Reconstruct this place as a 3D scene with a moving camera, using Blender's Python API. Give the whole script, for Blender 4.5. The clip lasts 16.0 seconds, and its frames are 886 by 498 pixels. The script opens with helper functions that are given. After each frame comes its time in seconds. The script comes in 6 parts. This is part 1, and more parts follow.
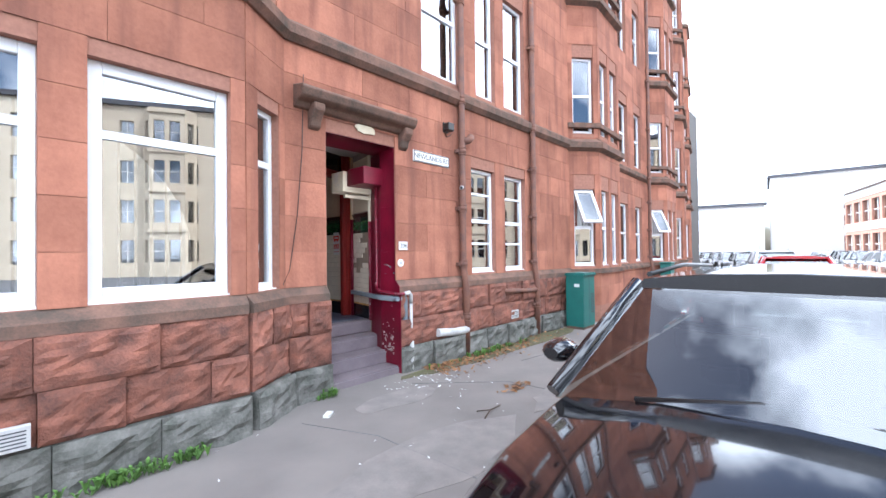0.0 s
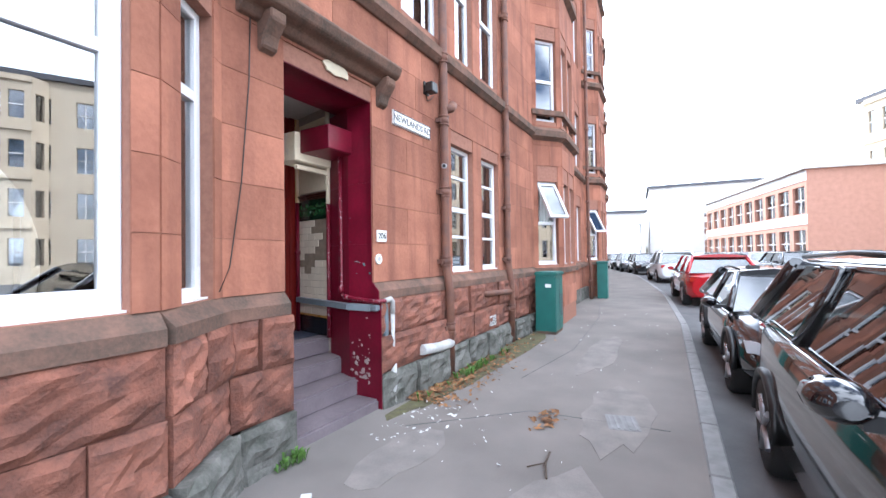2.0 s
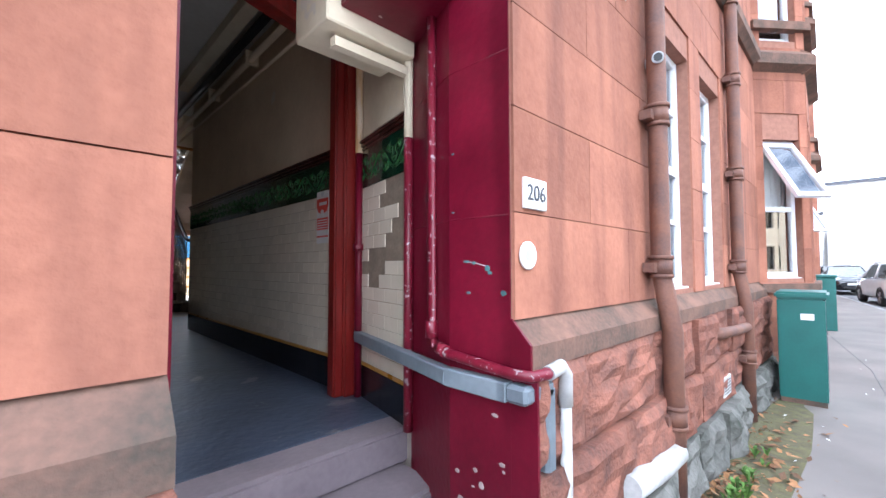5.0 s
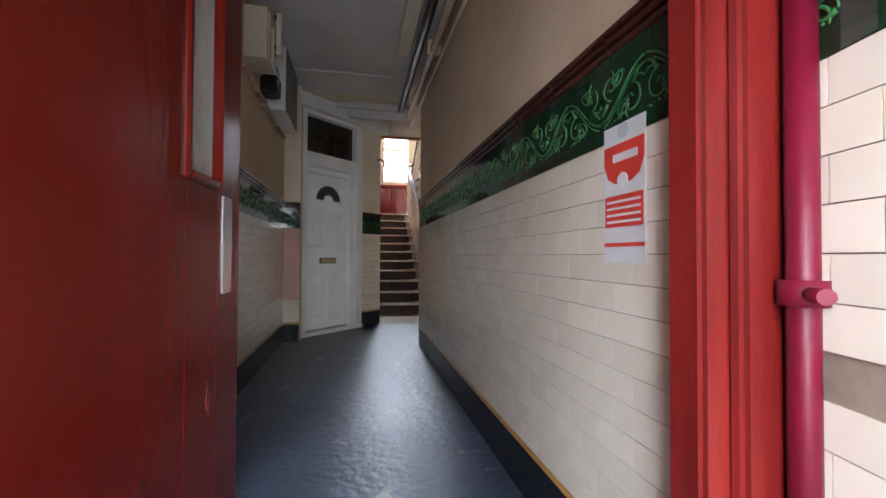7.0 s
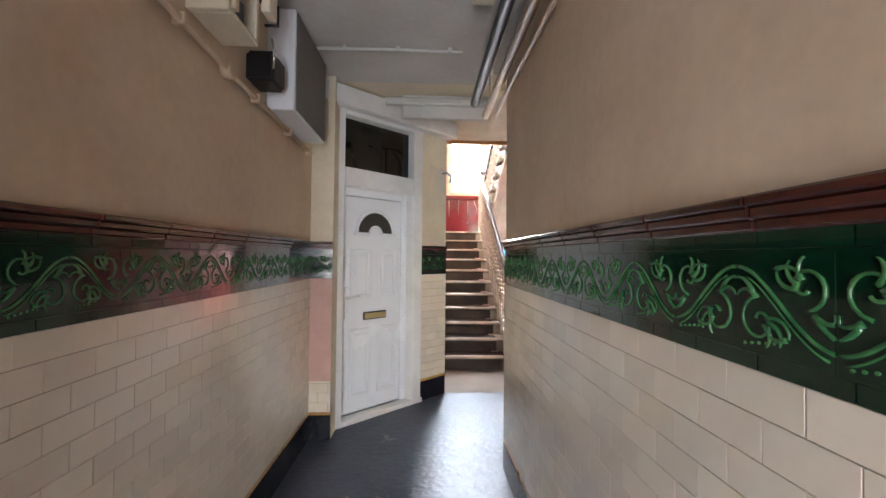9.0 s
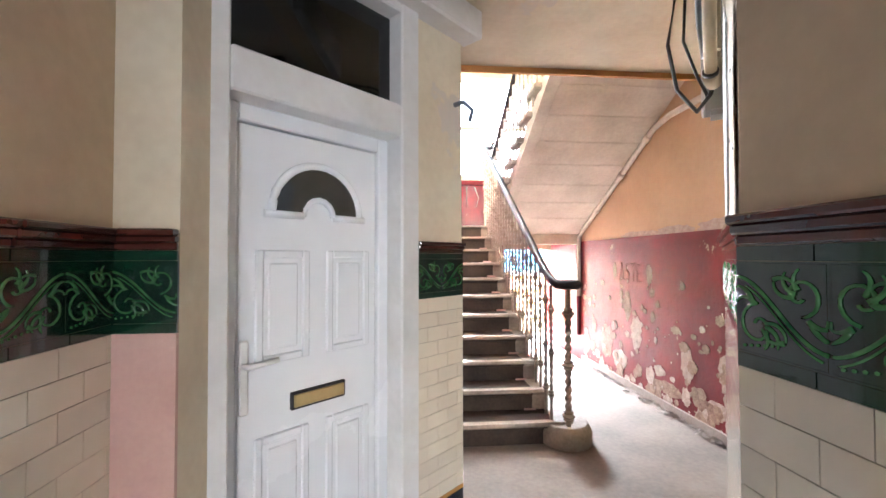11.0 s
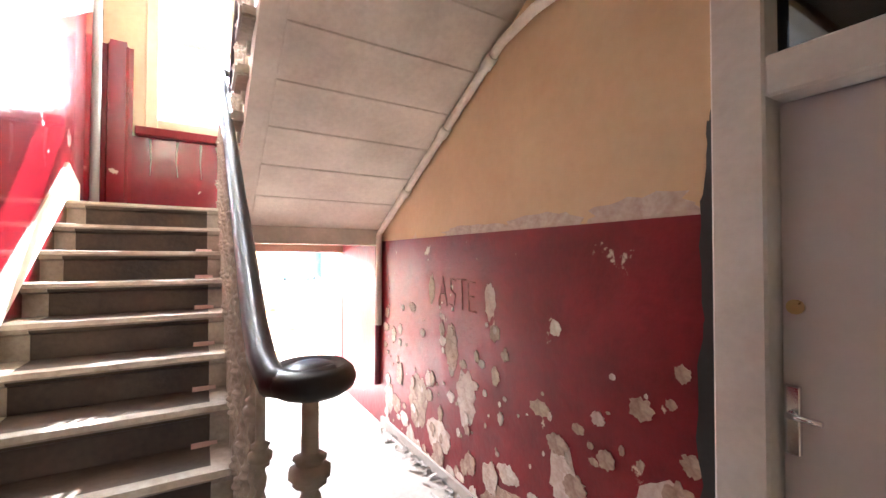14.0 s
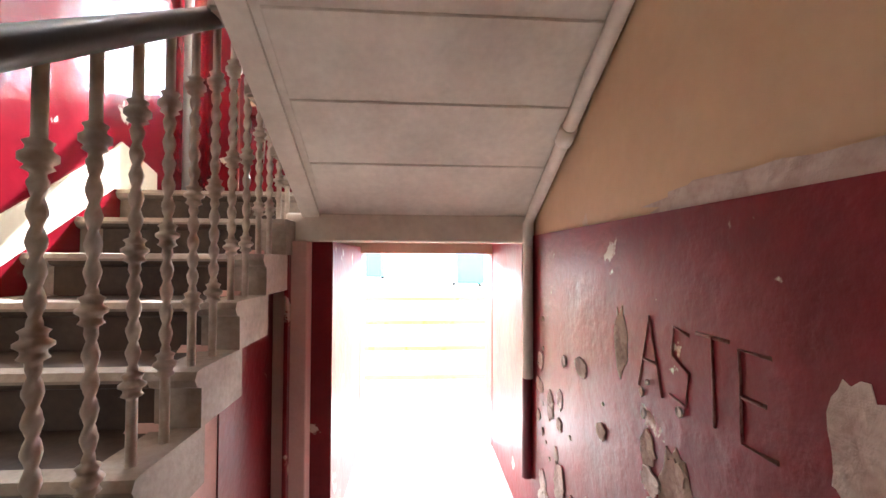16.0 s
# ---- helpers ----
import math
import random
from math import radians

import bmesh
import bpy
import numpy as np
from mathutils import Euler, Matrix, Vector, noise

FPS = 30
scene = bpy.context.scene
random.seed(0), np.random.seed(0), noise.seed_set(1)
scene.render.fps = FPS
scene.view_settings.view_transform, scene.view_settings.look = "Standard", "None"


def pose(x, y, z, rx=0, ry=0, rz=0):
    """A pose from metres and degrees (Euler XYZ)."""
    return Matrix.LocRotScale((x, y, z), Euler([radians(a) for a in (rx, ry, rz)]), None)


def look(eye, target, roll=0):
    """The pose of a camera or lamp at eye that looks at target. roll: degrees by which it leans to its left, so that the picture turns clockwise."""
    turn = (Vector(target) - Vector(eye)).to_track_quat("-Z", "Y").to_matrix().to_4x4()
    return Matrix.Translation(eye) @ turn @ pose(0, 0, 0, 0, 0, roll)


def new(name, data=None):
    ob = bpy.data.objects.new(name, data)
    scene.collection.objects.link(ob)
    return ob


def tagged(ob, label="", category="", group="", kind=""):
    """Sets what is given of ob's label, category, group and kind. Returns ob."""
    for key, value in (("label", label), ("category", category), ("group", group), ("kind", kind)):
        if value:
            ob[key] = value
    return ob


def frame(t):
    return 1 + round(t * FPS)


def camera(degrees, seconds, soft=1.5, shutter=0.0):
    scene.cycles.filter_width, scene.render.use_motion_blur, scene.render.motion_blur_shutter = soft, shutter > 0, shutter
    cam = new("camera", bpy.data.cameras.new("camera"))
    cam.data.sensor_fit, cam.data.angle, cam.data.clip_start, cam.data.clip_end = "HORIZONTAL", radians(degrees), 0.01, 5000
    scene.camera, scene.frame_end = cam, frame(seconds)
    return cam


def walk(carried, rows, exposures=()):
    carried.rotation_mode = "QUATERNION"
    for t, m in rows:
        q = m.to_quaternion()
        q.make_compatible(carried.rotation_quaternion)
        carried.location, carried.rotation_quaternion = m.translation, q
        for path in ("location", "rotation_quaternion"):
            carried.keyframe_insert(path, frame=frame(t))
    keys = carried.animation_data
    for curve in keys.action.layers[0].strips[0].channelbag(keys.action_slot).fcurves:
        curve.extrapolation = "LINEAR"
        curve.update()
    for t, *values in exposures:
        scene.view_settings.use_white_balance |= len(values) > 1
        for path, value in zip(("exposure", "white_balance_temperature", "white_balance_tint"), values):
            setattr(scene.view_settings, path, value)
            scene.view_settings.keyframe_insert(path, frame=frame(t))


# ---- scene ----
cam = camera(94.4, 16.0)
PATH = [
    (0, (-3.391, -4.024, 1.484), (-1.934, -2.654, 1.51), -0.7),
    (0.5, (-3.28, -3.66, 1.491), (-1.706, -2.426, 1.512), -0.4),
    (1, (-3.164, -3.318, 1.423), (-1.485, -2.231, 1.447), -0.7),
    (1.5, (-3.077, -2.901, 1.406), (-1.358, -1.879, 1.433), -0.7),
    (2, (-2.984, -2.508, 1.403), (-1.256, -1.5, 1.436), -0.8),
    (2.5, (-2.774, -2.161, 1.368), (-1.047, -1.153, 1.402), -0.7),
    (3, (-2.513, -1.814, 1.352), (-0.788, -0.802, 1.384), -0.8),
    (3.2, (-2.401, -1.693, 1.356), (-0.679, -0.677, 1.393), -0.8),
    (5.3, (-0.988, -0.637, 1.34), (0.3, 0.892, 1.402), 0.1),
    (5.5, (-0.904, -0.491, 1.362), (0.298, 1.107, 1.402), 0.2),
    (6, (-0.732, -0.14, 1.375), (0.244, 1.605, 1.412), 0.3),
    (6.5, (-0.592, 0.25, 1.398), (0.079, 2.134, 1.421), -0.1),
    (7, (-0.449, 0.78, 1.513), (-0.035, 2.736, 1.55), 0.3),
    (7.5, (-0.38, 1.144, 1.656), (-0.092, 3.122, 1.695), 0.4),
    (8, (-0.348, 1.508, 1.815), (-0.179, 3.501, 1.845), 0.3),
    (8.5, (-0.347, 1.865, 1.982), (-0.239, 3.862, 2.006), 0.1),
    (8.7, (-0.335, 2.03, 1.992), (-0.247, 4.028, 2.029), 0.6),
    (10.8, (-0.438, 4.147, 2.03), (-0.314, 6.143, 2.052), 0.5),
    (11, (-0.43, 4.335, 2.021), (-0.253, 6.326, 2.062), -0.1),
    (11.5, (-0.337, 4.757, 2.032), (0.061, 6.716, 2.067), 0.2),
    (12, (-0.201, 5.131, 2.052), (0.455, 7.02, 2.087), 0.5),
    (12.5, (-0.062, 5.453, 2.075), (0.808, 7.254, 2.111), 0.3),
    (13, (0.101, 5.754, 2.081), (1.104, 7.484, 2.114), 0.1),
    (13.5, (0.322, 6.062, 2.082), (1.34, 7.783, 2.114), 0.1),
    (14, (0.57, 6.393, 2.093), (1.592, 8.111, 2.134), 0.1),
    (14.5, (0.86, 6.717, 2.087), (1.755, 8.504, 2.144), 0.3),
    (15, (1.067, 7.071, 2.103), (1.688, 8.972, 2.135), 0.3),
    (15.5, (1.277, 7.405, 2.126), (1.654, 9.369, 2.159), 0.4),
    (16, (1.385, 7.751, 2.119), (1.518, 9.747, 2.16), 0.3),
]
walk(cam, [(t, look(eye, target, roll)) for t, eye, target, roll in PATH],
     exposures=[(0, 0.55, 5650, 10), (3.2, 0.45, 5650, 10), (4.4, 0.9, 5600, 10), (5.5, 1.1, 5550, 10), (6.0, 1.6, 5550, 10), (6.5, 2.25, 5600, 10), (7.0, 2.85, 5650, 10), (7.5, 3.7, 5700, 10), (8.0, 4.15, 5700, 10), (8.7, 4.25, 5750, 10), (10.8, 4.65, 5600, 10), (11.5, 4.55, 5600, 10), (12.5, 4.0, 5650, 10), (13.5, 4.1, 5650, 10), (14.5, 3.9, 5650, 10), (16, 3.2, 5600, 10)])

# ---- world, sun ----
world = bpy.data.worlds.new("sky")
scene.world = world
world.use_nodes = True
wn, wl = world.node_tree.nodes, world.node_tree.links
sky = wn.new("ShaderNodeTexSky")
sky.sky_type, sky.sun_disc = "NISHITA", False
sky.sun_elevation, sky.sun_rotation = radians(48), radians(20)
sky.dust_density = 3.0
tc = wn.new("ShaderNodeTexCoord")
cloud = wn.new("ShaderNodeTexNoise")
cloud.inputs["Scale"].default_value, cloud.inputs["Detail"].default_value = 2.2, 7.0
ramp = wn.new("ShaderNodeValToRGB")
ramp.color_ramp.elements[0].position, ramp.color_ramp.elements[1].position = 0.42, 0.53
cmix = wn.new("ShaderNodeMix")
cmix.data_type = "RGBA"
cmix.inputs[7].default_value = (26.0, 26.8, 28.0, 1)
wl.new(tc.outputs["Generated"], cloud.inputs["Vector"])
wl.new(cloud.outputs["Fac"], ramp.inputs["Fac"])
wl.new(ramp.outputs["Color"], cmix.inputs[0])
wl.new(sky.outputs["Color"], cmix.inputs[6])
wl.new(cmix.outputs[2], wn["Background"].inputs["Color"])
wn["Background"].inputs["Strength"].default_value = 0.15
sun = new("sun", bpy.data.lights.new("sun", "SUN"))
sun.data.energy, sun.data.angle, sun.data.color = 5.0, radians(0.6), (1.0, 0.95, 0.88)
sun.matrix_world = look((3, 8, 9), (0, 0, 0))


def daylight_fill(name, eye, target, w, h, watts):
    """An added area lamp that boosts the daylight by an opening."""
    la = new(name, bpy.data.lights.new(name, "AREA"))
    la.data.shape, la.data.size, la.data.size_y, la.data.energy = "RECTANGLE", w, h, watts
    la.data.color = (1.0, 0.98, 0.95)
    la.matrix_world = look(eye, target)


daylight_fill("stair_window_light", (0.94, 11.5, 4.17), (0.94, 9, 4.17), 1.6, 1.7, 45)
# added lamp behind an unseen upper hole, brightens the stairwell
daylight_fill("stairwell_fill", (0.94, 11.5, 8.9), (0.94, 9, 8.3), 1.6, 1.0, 70)
# added lamp, out of view above the door head, brightens the back passage
daylight_fill("back_passage_fill", (1.48, 12.7, 2.56), (1.5, 9.0, 1.0), 1.2, 0.55, 72)
# added lamp in the doorway, doubles the sky's light into the corridor
daylight_fill("entrance_fill", (-0.49, 0.05, 1.7), (-0.49, 3, 1.6), 0.9, 1.9, 5.0)


# ---- materials ----
def mat(name, c1, c2=None, rough=0.6, metal=0.0, scale=6.0, fine=60.0, bump=0.15, rnd=0.0, spec=0.5, coat=0.0,
        spots=None, spot_at=0.62, spot_scale=3.0, stretch=(1, 1, 1), streak=None):
    m = bpy.data.materials.new(name)
    m.use_nodes = True
    n, l = m.node_tree.nodes, m.node_tree.links
    b = n["Principled BSDF"]
    c2 = c2 or tuple(v * 0.75 for v in c1)
    geo = n.new("ShaderNodeTexCoord")
    mp = n.new("ShaderNodeMapping")
    mp.inputs["Scale"].default_value = stretch
    l.new(geo.outputs["Object"], mp.inputs["Vector"])
    big, small = n.new("ShaderNodeTexNoise"), n.new("ShaderNodeTexNoise")
    for node, sc, det in ((big, scale, 6), (small, fine, 4)):
        node.inputs["Scale"].default_value, node.inputs["Detail"].default_value = sc, det
        l.new(mp.outputs[0], node.inputs["Vector"])
    add = n.new("ShaderNodeMath")
    add.operation = "MULTIPLY_ADD"
    add.inputs[1].default_value = 0.35
    l.new(small.outputs["Fac"], add.inputs[0])
    l.new(big.outputs["Fac"], add.inputs[2])
    mr = n.new("ShaderNodeMapRange")
    mr.inputs[1].default_value, mr.inputs[2].default_value = 0.45, 0.9
    l.new(add.outputs[0], mr.inputs[0])
    mx = n.new("ShaderNodeMix")
    mx.data_type = "RGBA"
    mx.inputs[6].default_value, mx.inputs[7].default_value = (*c2, 1), (*c1, 1)
    l.new(mr.outputs[0], mx.inputs[0])
    col = mx.outputs[2]
    if rnd:
        oi = n.new("ShaderNodeObjectInfo")
        gi = n.new("ShaderNodeNewGeometry")
        sm = n.new("ShaderNodeMath")
        l.new(oi.outputs["Random"], sm.inputs[0])
        l.new(gi.outputs["Random Per Island"], sm.inputs[1])
        fr = n.new("ShaderNodeMath")
        fr.operation = "FRACT"
        l.new(sm.outputs[0], fr.inputs[0])
        r2 = n.new("ShaderNodeMapRange")
        r2.inputs[3].default_value, r2.inputs[4].default_value = 1 - rnd, 1 + rnd
        l.new(fr.outputs[0], r2.inputs[0])
        hs = n.new("ShaderNodeHueSaturation")
        l.new(r2.outputs[0], hs.inputs["Value"])
        l.new(col, hs.inputs["Color"])
        col = hs.outputs[0]
    if spots:
        ns = n.new("ShaderNodeTexNoise")
        ns.inputs["Scale"].default_value, ns.inputs["Detail"].default_value, ns.inputs["Roughness"].default_value = spot_scale, 5, 0.6
        l.new(geo.outputs["Object"], ns.inputs["Vector"])
        r3 = n.new("ShaderNodeValToRGB")
        r3.color_ramp.elements[0].position, r3.color_ramp.elements[1].position = spot_at, spot_at + 0.02
        l.new(ns.outputs["Fac"], r3.inputs[0])
        m2 = n.new("ShaderNodeMix")
        m2.data_type = "RGBA"
        m2.inputs[7].default_value = (*spots, 1)
        l.new(r3.outputs[0], m2.inputs[0])
        l.new(col, m2.inputs[6])
        col = m2.outputs[2]
    if streak:
        m3 = n.new("ShaderNodeMapping")
        m3.inputs["Scale"].default_value = (3.0, 3.0, 0.35)
        l.new(geo.outputs["Object"], m3.inputs["Vector"])
        n3 = n.new("ShaderNodeTexNoise")
        n3.inputs["Scale"].default_value, n3.inputs["Detail"].default_value = 1.6, 6
        l.new(m3.outputs[0], n3.inputs["Vector"])
        r4 = n.new("ShaderNodeMapRange")
        r4.inputs[1].default_value, r4.inputs[2].default_value, r4.inputs[4].default_value = 0.5, 0.72, 0.85
        l.new(n3.outputs["Fac"], r4.inputs[0])
        m4 = n.new("ShaderNodeMix")
        m4.data_type = "RGBA"
        m4.inputs[7].default_value = (*streak, 1)
        l.new(r4.outputs[0], m4.inputs[0])
        l.new(col, m4.inputs[6])
        col = m4.outputs[2]
    l.new(col, b.inputs["Base Color"])
    b.inputs["Metallic"].default_value = metal
    b.inputs["Specular IOR Level"].default_value = spec
    b.inputs["Coat Weight"].default_value = coat
    rr = n.new("ShaderNodeMapRange")
    rr.inputs[3].default_value, rr.inputs[4].default_value = max(rough - 0.1, 0.03), min(rough + 0.1, 1)
    l.new(big.outputs["Fac"], rr.inputs[0])
    l.new(rr.outputs[0], b.inputs["Roughness"])
    if bump:
        bp = n.new("ShaderNodeBump")
        bp.inputs["Strength"].default_value, bp.inputs["Distance"].default_value = bump, 0.02
        l.new(add.outputs[0], bp.inputs["Height"])
        l.new(bp.outputs[0], b.inputs["Normal"])
    return m


def glassy(name, tint, rough=0.02, ior=1.5):
    """Thin glass: tinted see-through pane whose gloss grows with the Fresnel term."""
    m = bpy.data.materials.new(name)
    m.use_nodes = True
    n, l = m.node_tree.nodes, m.node_tree.links
    n.remove(n["Principled BSDF"])
    tr, gl, mx, fr = n.new("ShaderNodeBsdfTransparent"), n.new("ShaderNodeBsdfGlossy"), n.new("ShaderNodeMixShader"), n.new("ShaderNodeFresnel")
    tr.inputs["Color"].default_value = (*tint, 1)
    gl.inputs["Color"].default_value = (0.97, 0.98, 1.0, 1)
    gl.inputs["Roughness"].default_value = rough
    fr.inputs["IOR"].default_value = ior
    l.new(fr.outputs[0], mx.inputs[0])
    l.new(tr.outputs[0], mx.inputs[1])
    l.new(gl.outputs[0], mx.inputs[2])
    l.new(mx.outputs[0], n["Material Output"].inputs["Surface"])
    return m


STONE = mat("red_sandstone", (0.41, 0.176, 0.113), (0.27, 0.11, 0.072), 0.9, scale=2.5, fine=38, bump=0.5, rnd=0.2, spec=0.2, streak=(0.17, 0.075, 0.055))
STONE_R = mat("rough_red_sandstone", (0.3, 0.125, 0.085), (0.11, 0.058, 0.047), 0.95, scale=7, fine=60, bump=1.0, rnd=0.2, spec=0.15)
STONE_D = mat("weathered_sandstone", (0.23, 0.13, 0.095), (0.085, 0.068, 0.055), 0.95, scale=5, fine=55, bump=0.5, spec=0.15)
BASE_ST = mat("mossy_grey_base", (0.2, 0.19, 0.172), (0.065, 0.068, 0.056), 0.95, scale=6, fine=40, bump=0.9, rnd=0.15, spec=0.15)
MORTAR = mat("mortar", (0.36, 0.18, 0.13), None, 0.95, scale=20, spec=0.1)
ASPHALT = mat("footway_asphalt", (0.225, 0.2, 0.18), (0.15, 0.134, 0.122), 0.9, scale=1.3, fine=150, bump=0.25, spec=0.25)
ROADM = mat("road_asphalt", (0.16, 0.155, 0.155), (0.1, 0.1, 0.1), 0.9, scale=2, fine=120, bump=0.3, spec=0.25)
KERBM = mat("granite_kerb", (0.27, 0.265, 0.26), (0.17, 0.166, 0.162), 0.85, scale=8, fine=150, bump=0.2, rnd=0.1)
MAROON = mat("maroon_gloss_paint", (0.15, 0.004, 0.019), (0.085, 0.0025, 0.011), 0.4, scale=3, fine=30, bump=0.18, spec=0.3, spots=(0.42, 0.3, 0.28), spot_at=0.73, spot_scale=9)
REDWOOD = mat("red_painted_timber", (0.2, 0.014, 0.01), (0.1, 0.006, 0.005), 0.34, scale=3, fine=40, bump=0.15, stretch=(6, 6, 0.6))
LEAFRED = mat("varnished_red_door", (0.105, 0.0075, 0.004), (0.085, 0.006, 0.0032), 0.24, scale=2, fine=40, bump=0.04, stretch=(4, 4, 0.5), spec=0.3)
CREAM = mat("cream_wall_paint", (0.66, 0.52, 0.36), (0.52, 0.39, 0.26), 0.7, scale=2.2, fine=25, bump=0.15, spots=(0.56, 0.48, 0.38), spot_at=0.68, spot_scale=2.5)
CREAM2 = mat("pale_cream_wall_paint", (0.74, 0.66, 0.5), (0.6, 0.51, 0.36), 0.7, scale=2.2, fine=25, bump=0.2, spots=(0.62, 0.56, 0.47), spot_at=0.66, spot_scale=2)
OCHRE = mat("ochre_wall_paint", (0.6, 0.43, 0.26), (0.5, 0.34, 0.2), 0.75, scale=1.6, fine=20, bump=0.12, spots=(0.58, 0.47, 0.34), spot_at=0.69, spot_scale=1.6)
REDWALL = mat("peeling_red_wall_paint", (0.2, 0.006, 0.011), (0.11, 0.0035, 0.007), 0.42, scale=4, fine=26, bump=0.4, spec=0.28, spots=(0.5, 0.38, 0.29), spot_at=0.655, spot_scale=4.5)
CEIL = mat("ceiling_paint", (0.62, 0.6, 0.56), (0.48, 0.46, 0.42), 0.85, scale=1.8, fine=25, bump=0.15)
SOFFIT = mat("limewashed_soffit", (0.74, 0.68, 0.58), (0.52, 0.46, 0.38), 0.85, scale=2.5, fine=30, bump=0.25)
TILE = mat("cream_glazed_tile", (0.74, 0.66, 0.53), (0.66, 0.58, 0.45), 0.14, scale=3, fine=10, bump=0.03, rnd=0.06, coat=0.4)
GROUT = mat("tile_grout", (0.27, 0.21, 0.15), (0.17, 0.13, 0.095), 0.9, scale=12)
BARE = mat("bare_render", (0.36, 0.31, 0.27), (0.26, 0.22, 0.19), 0.95, scale=8, fine=40, bump=0.5)
GREEN = mat("dark_green_glaze", (0.004, 0.032, 0.014), (0.002, 0.014, 0.007), 0.12, scale=6, fine=20, bump=0.04, rnd=0.25, coat=0.5)
GREENL = mat("raised_green_glaze", (0.06, 0.17, 0.05), (0.008, 0.06, 0.02), 0.12, scale=26, fine=20, bump=0.05, coat=0.4)
BROWN = mat("brown_glazed_moulding", (0.07, 0.018, 0.012), (0.03, 0.008, 0.006), 0.15, scale=6, fine=20, bump=0.05, rnd=0.3, coat=0.4)
BLACKT = mat("black_glazed_tile", (0.014, 0.014, 0.018), (0.008, 0.008, 0.011), 0.2, scale=5, fine=30, bump=0.05, rnd=0.3)
YELLOW = mat("ochre_border_tile", (0.5, 0.25, 0.04), (0.36, 0.17, 0.03), 0.3, scale=8)
FLOORM = mat("grey_painted_concrete_floor", (0.062, 0.078, 0.115), (0.022, 0.028, 0.045), 0.42, scale=2.2, fine=24, bump=0.6, spots=(0.14, 0.14, 0.145), spot_at=0.64, spot_scale=3.5)
FLOORS = mat("worn_stone_floor", (0.3, 0.25, 0.205), (0.17, 0.14, 0.115), 0.85, scale=2.0, fine=30, bump=0.35)
STEPM = mat("purple_grey_painted_step", (0.2, 0.165, 0.175), (0.13, 0.105, 0.115), 0.6, scale=4, fine=40, bump=0.3)
STAIR = mat("brown_worn_stone_stair", (0.085, 0.056, 0.037), (0.034, 0.023, 0.016), 0.8, scale=3, fine=40, bump=0.25)
STAIRL = mat("pale_stone_stair_edge", (0.4, 0.34, 0.27), (0.22, 0.175, 0.135), 0.75, scale=5, fine=40, bump=0.25)
WHITEP = mat("white_gloss_paint", (0.78, 0.77, 0.75), (0.66, 0.64, 0.61), 0.4, scale=4, fine=25, bump=0.12)
UPVC = mat("white_plastic", (0.82, 0.83, 0.85), (0.78, 0.79, 0.81), 0.25, scale=2, fine=10, bump=0)
OFFW = mat("grey_white_timber", (0.58, 0.54, 0.5), (0.44, 0.4, 0.37), 0.6, scale=4, fine=30, bump=0.2)
GREYDOOR = mat("mauve_grey_painted_door", (0.5, 0.44, 0.42), (0.44, 0.385, 0.37), 0.5, scale=2, fine=30, bump=0.06)
GLASS = glassy("window_glass", (0.8, 0.84, 0.86), 0.008, 3.8)
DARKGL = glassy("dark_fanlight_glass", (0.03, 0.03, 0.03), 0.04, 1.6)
CLEAR = glassy("clear_glass", (0.95, 0.98, 1.0), 0.02, 1.45)
CARGL = glassy("car_glass", (0.3, 0.36, 0.34), 0.004, 2.3)
REEDED = mat("reeded_grey_glass", (0.34, 0.33, 0.3), (0.22, 0.215, 0.2), 0.14, scale=3, bump=0, spec=0.8)
CHIPPED = mat("chipped_maroon_pipe_paint", (0.17, 0.006, 0.022), (0.11, 0.0035, 0.014), 0.4, scale=5, fine=40, bump=0.3, spots=(0.34, 0.27, 0.28), spot_at=0.61, spot_scale=38)
TEAL = mat("old_teal_paint", (0.08, 0.2, 0.19), (0.05, 0.13, 0.13), 0.6, scale=20)
NOTICEB = mat("printed_blue", (0.03, 0.16, 0.32), (0.025, 0.13, 0.27), 0.5, bump=0)
GLOSSRED = mat("glossy_red_stair_wall_paint", (0.2, 0.006, 0.014), (0.13, 0.004, 0.01), 0.16, scale=2.5, fine=14, bump=0.3, spec=0.6, coat=0.35, spots=(0.62, 0.52, 0.44), spot_at=0.68, spot_scale=3.2)
GREYBR = mat("grey_brown_metal_door", (0.15, 0.14, 0.12), (0.11, 0.1, 0.09), 0.5, scale=5, bump=0.1)
PEEL0 = mat("bare_stone_under_paint", (0.42, 0.36, 0.34), (0.26, 0.2, 0.19), 0.9, scale=20)
OLDWHITE = mat("stained_old_limewash", (0.55, 0.52, 0.47), (0.3, 0.285, 0.26), 0.6, scale=2.2, fine=18, bump=0.3)
BLIND = mat("pale_vertical_blind", (0.72, 0.72, 0.7), (0.64, 0.64, 0.62), 0.8, scale=2, bump=0)
# the shade of unlit rooms is put into this dark colour
ROOMD = mat("shade_dark_room", (0.12, 0.11, 0.1), None, 0.9, bump=0)
CARBLK = mat("black_car_paint", (0.006, 0.006, 0.008), (0.005, 0.005, 0.006), 0.06, scale=3, bump=0, coat=1.0)
CARRED = mat("red_car_paint", (0.42, 0.01, 0.015), (0.36, 0.008, 0.012), 0.12, bump=0, coat=1.0)
CARWHT = mat("white_car_paint", (0.75, 0.76, 0.78), (0.7, 0.71, 0.73), 0.12, bump=0, coat=1.0)
CARSIL = mat("silver_car_paint", (0.4, 0.41, 0.43), (0.36, 0.37, 0.39), 0.2, metal=0.6, bump=0, coat=1.0)
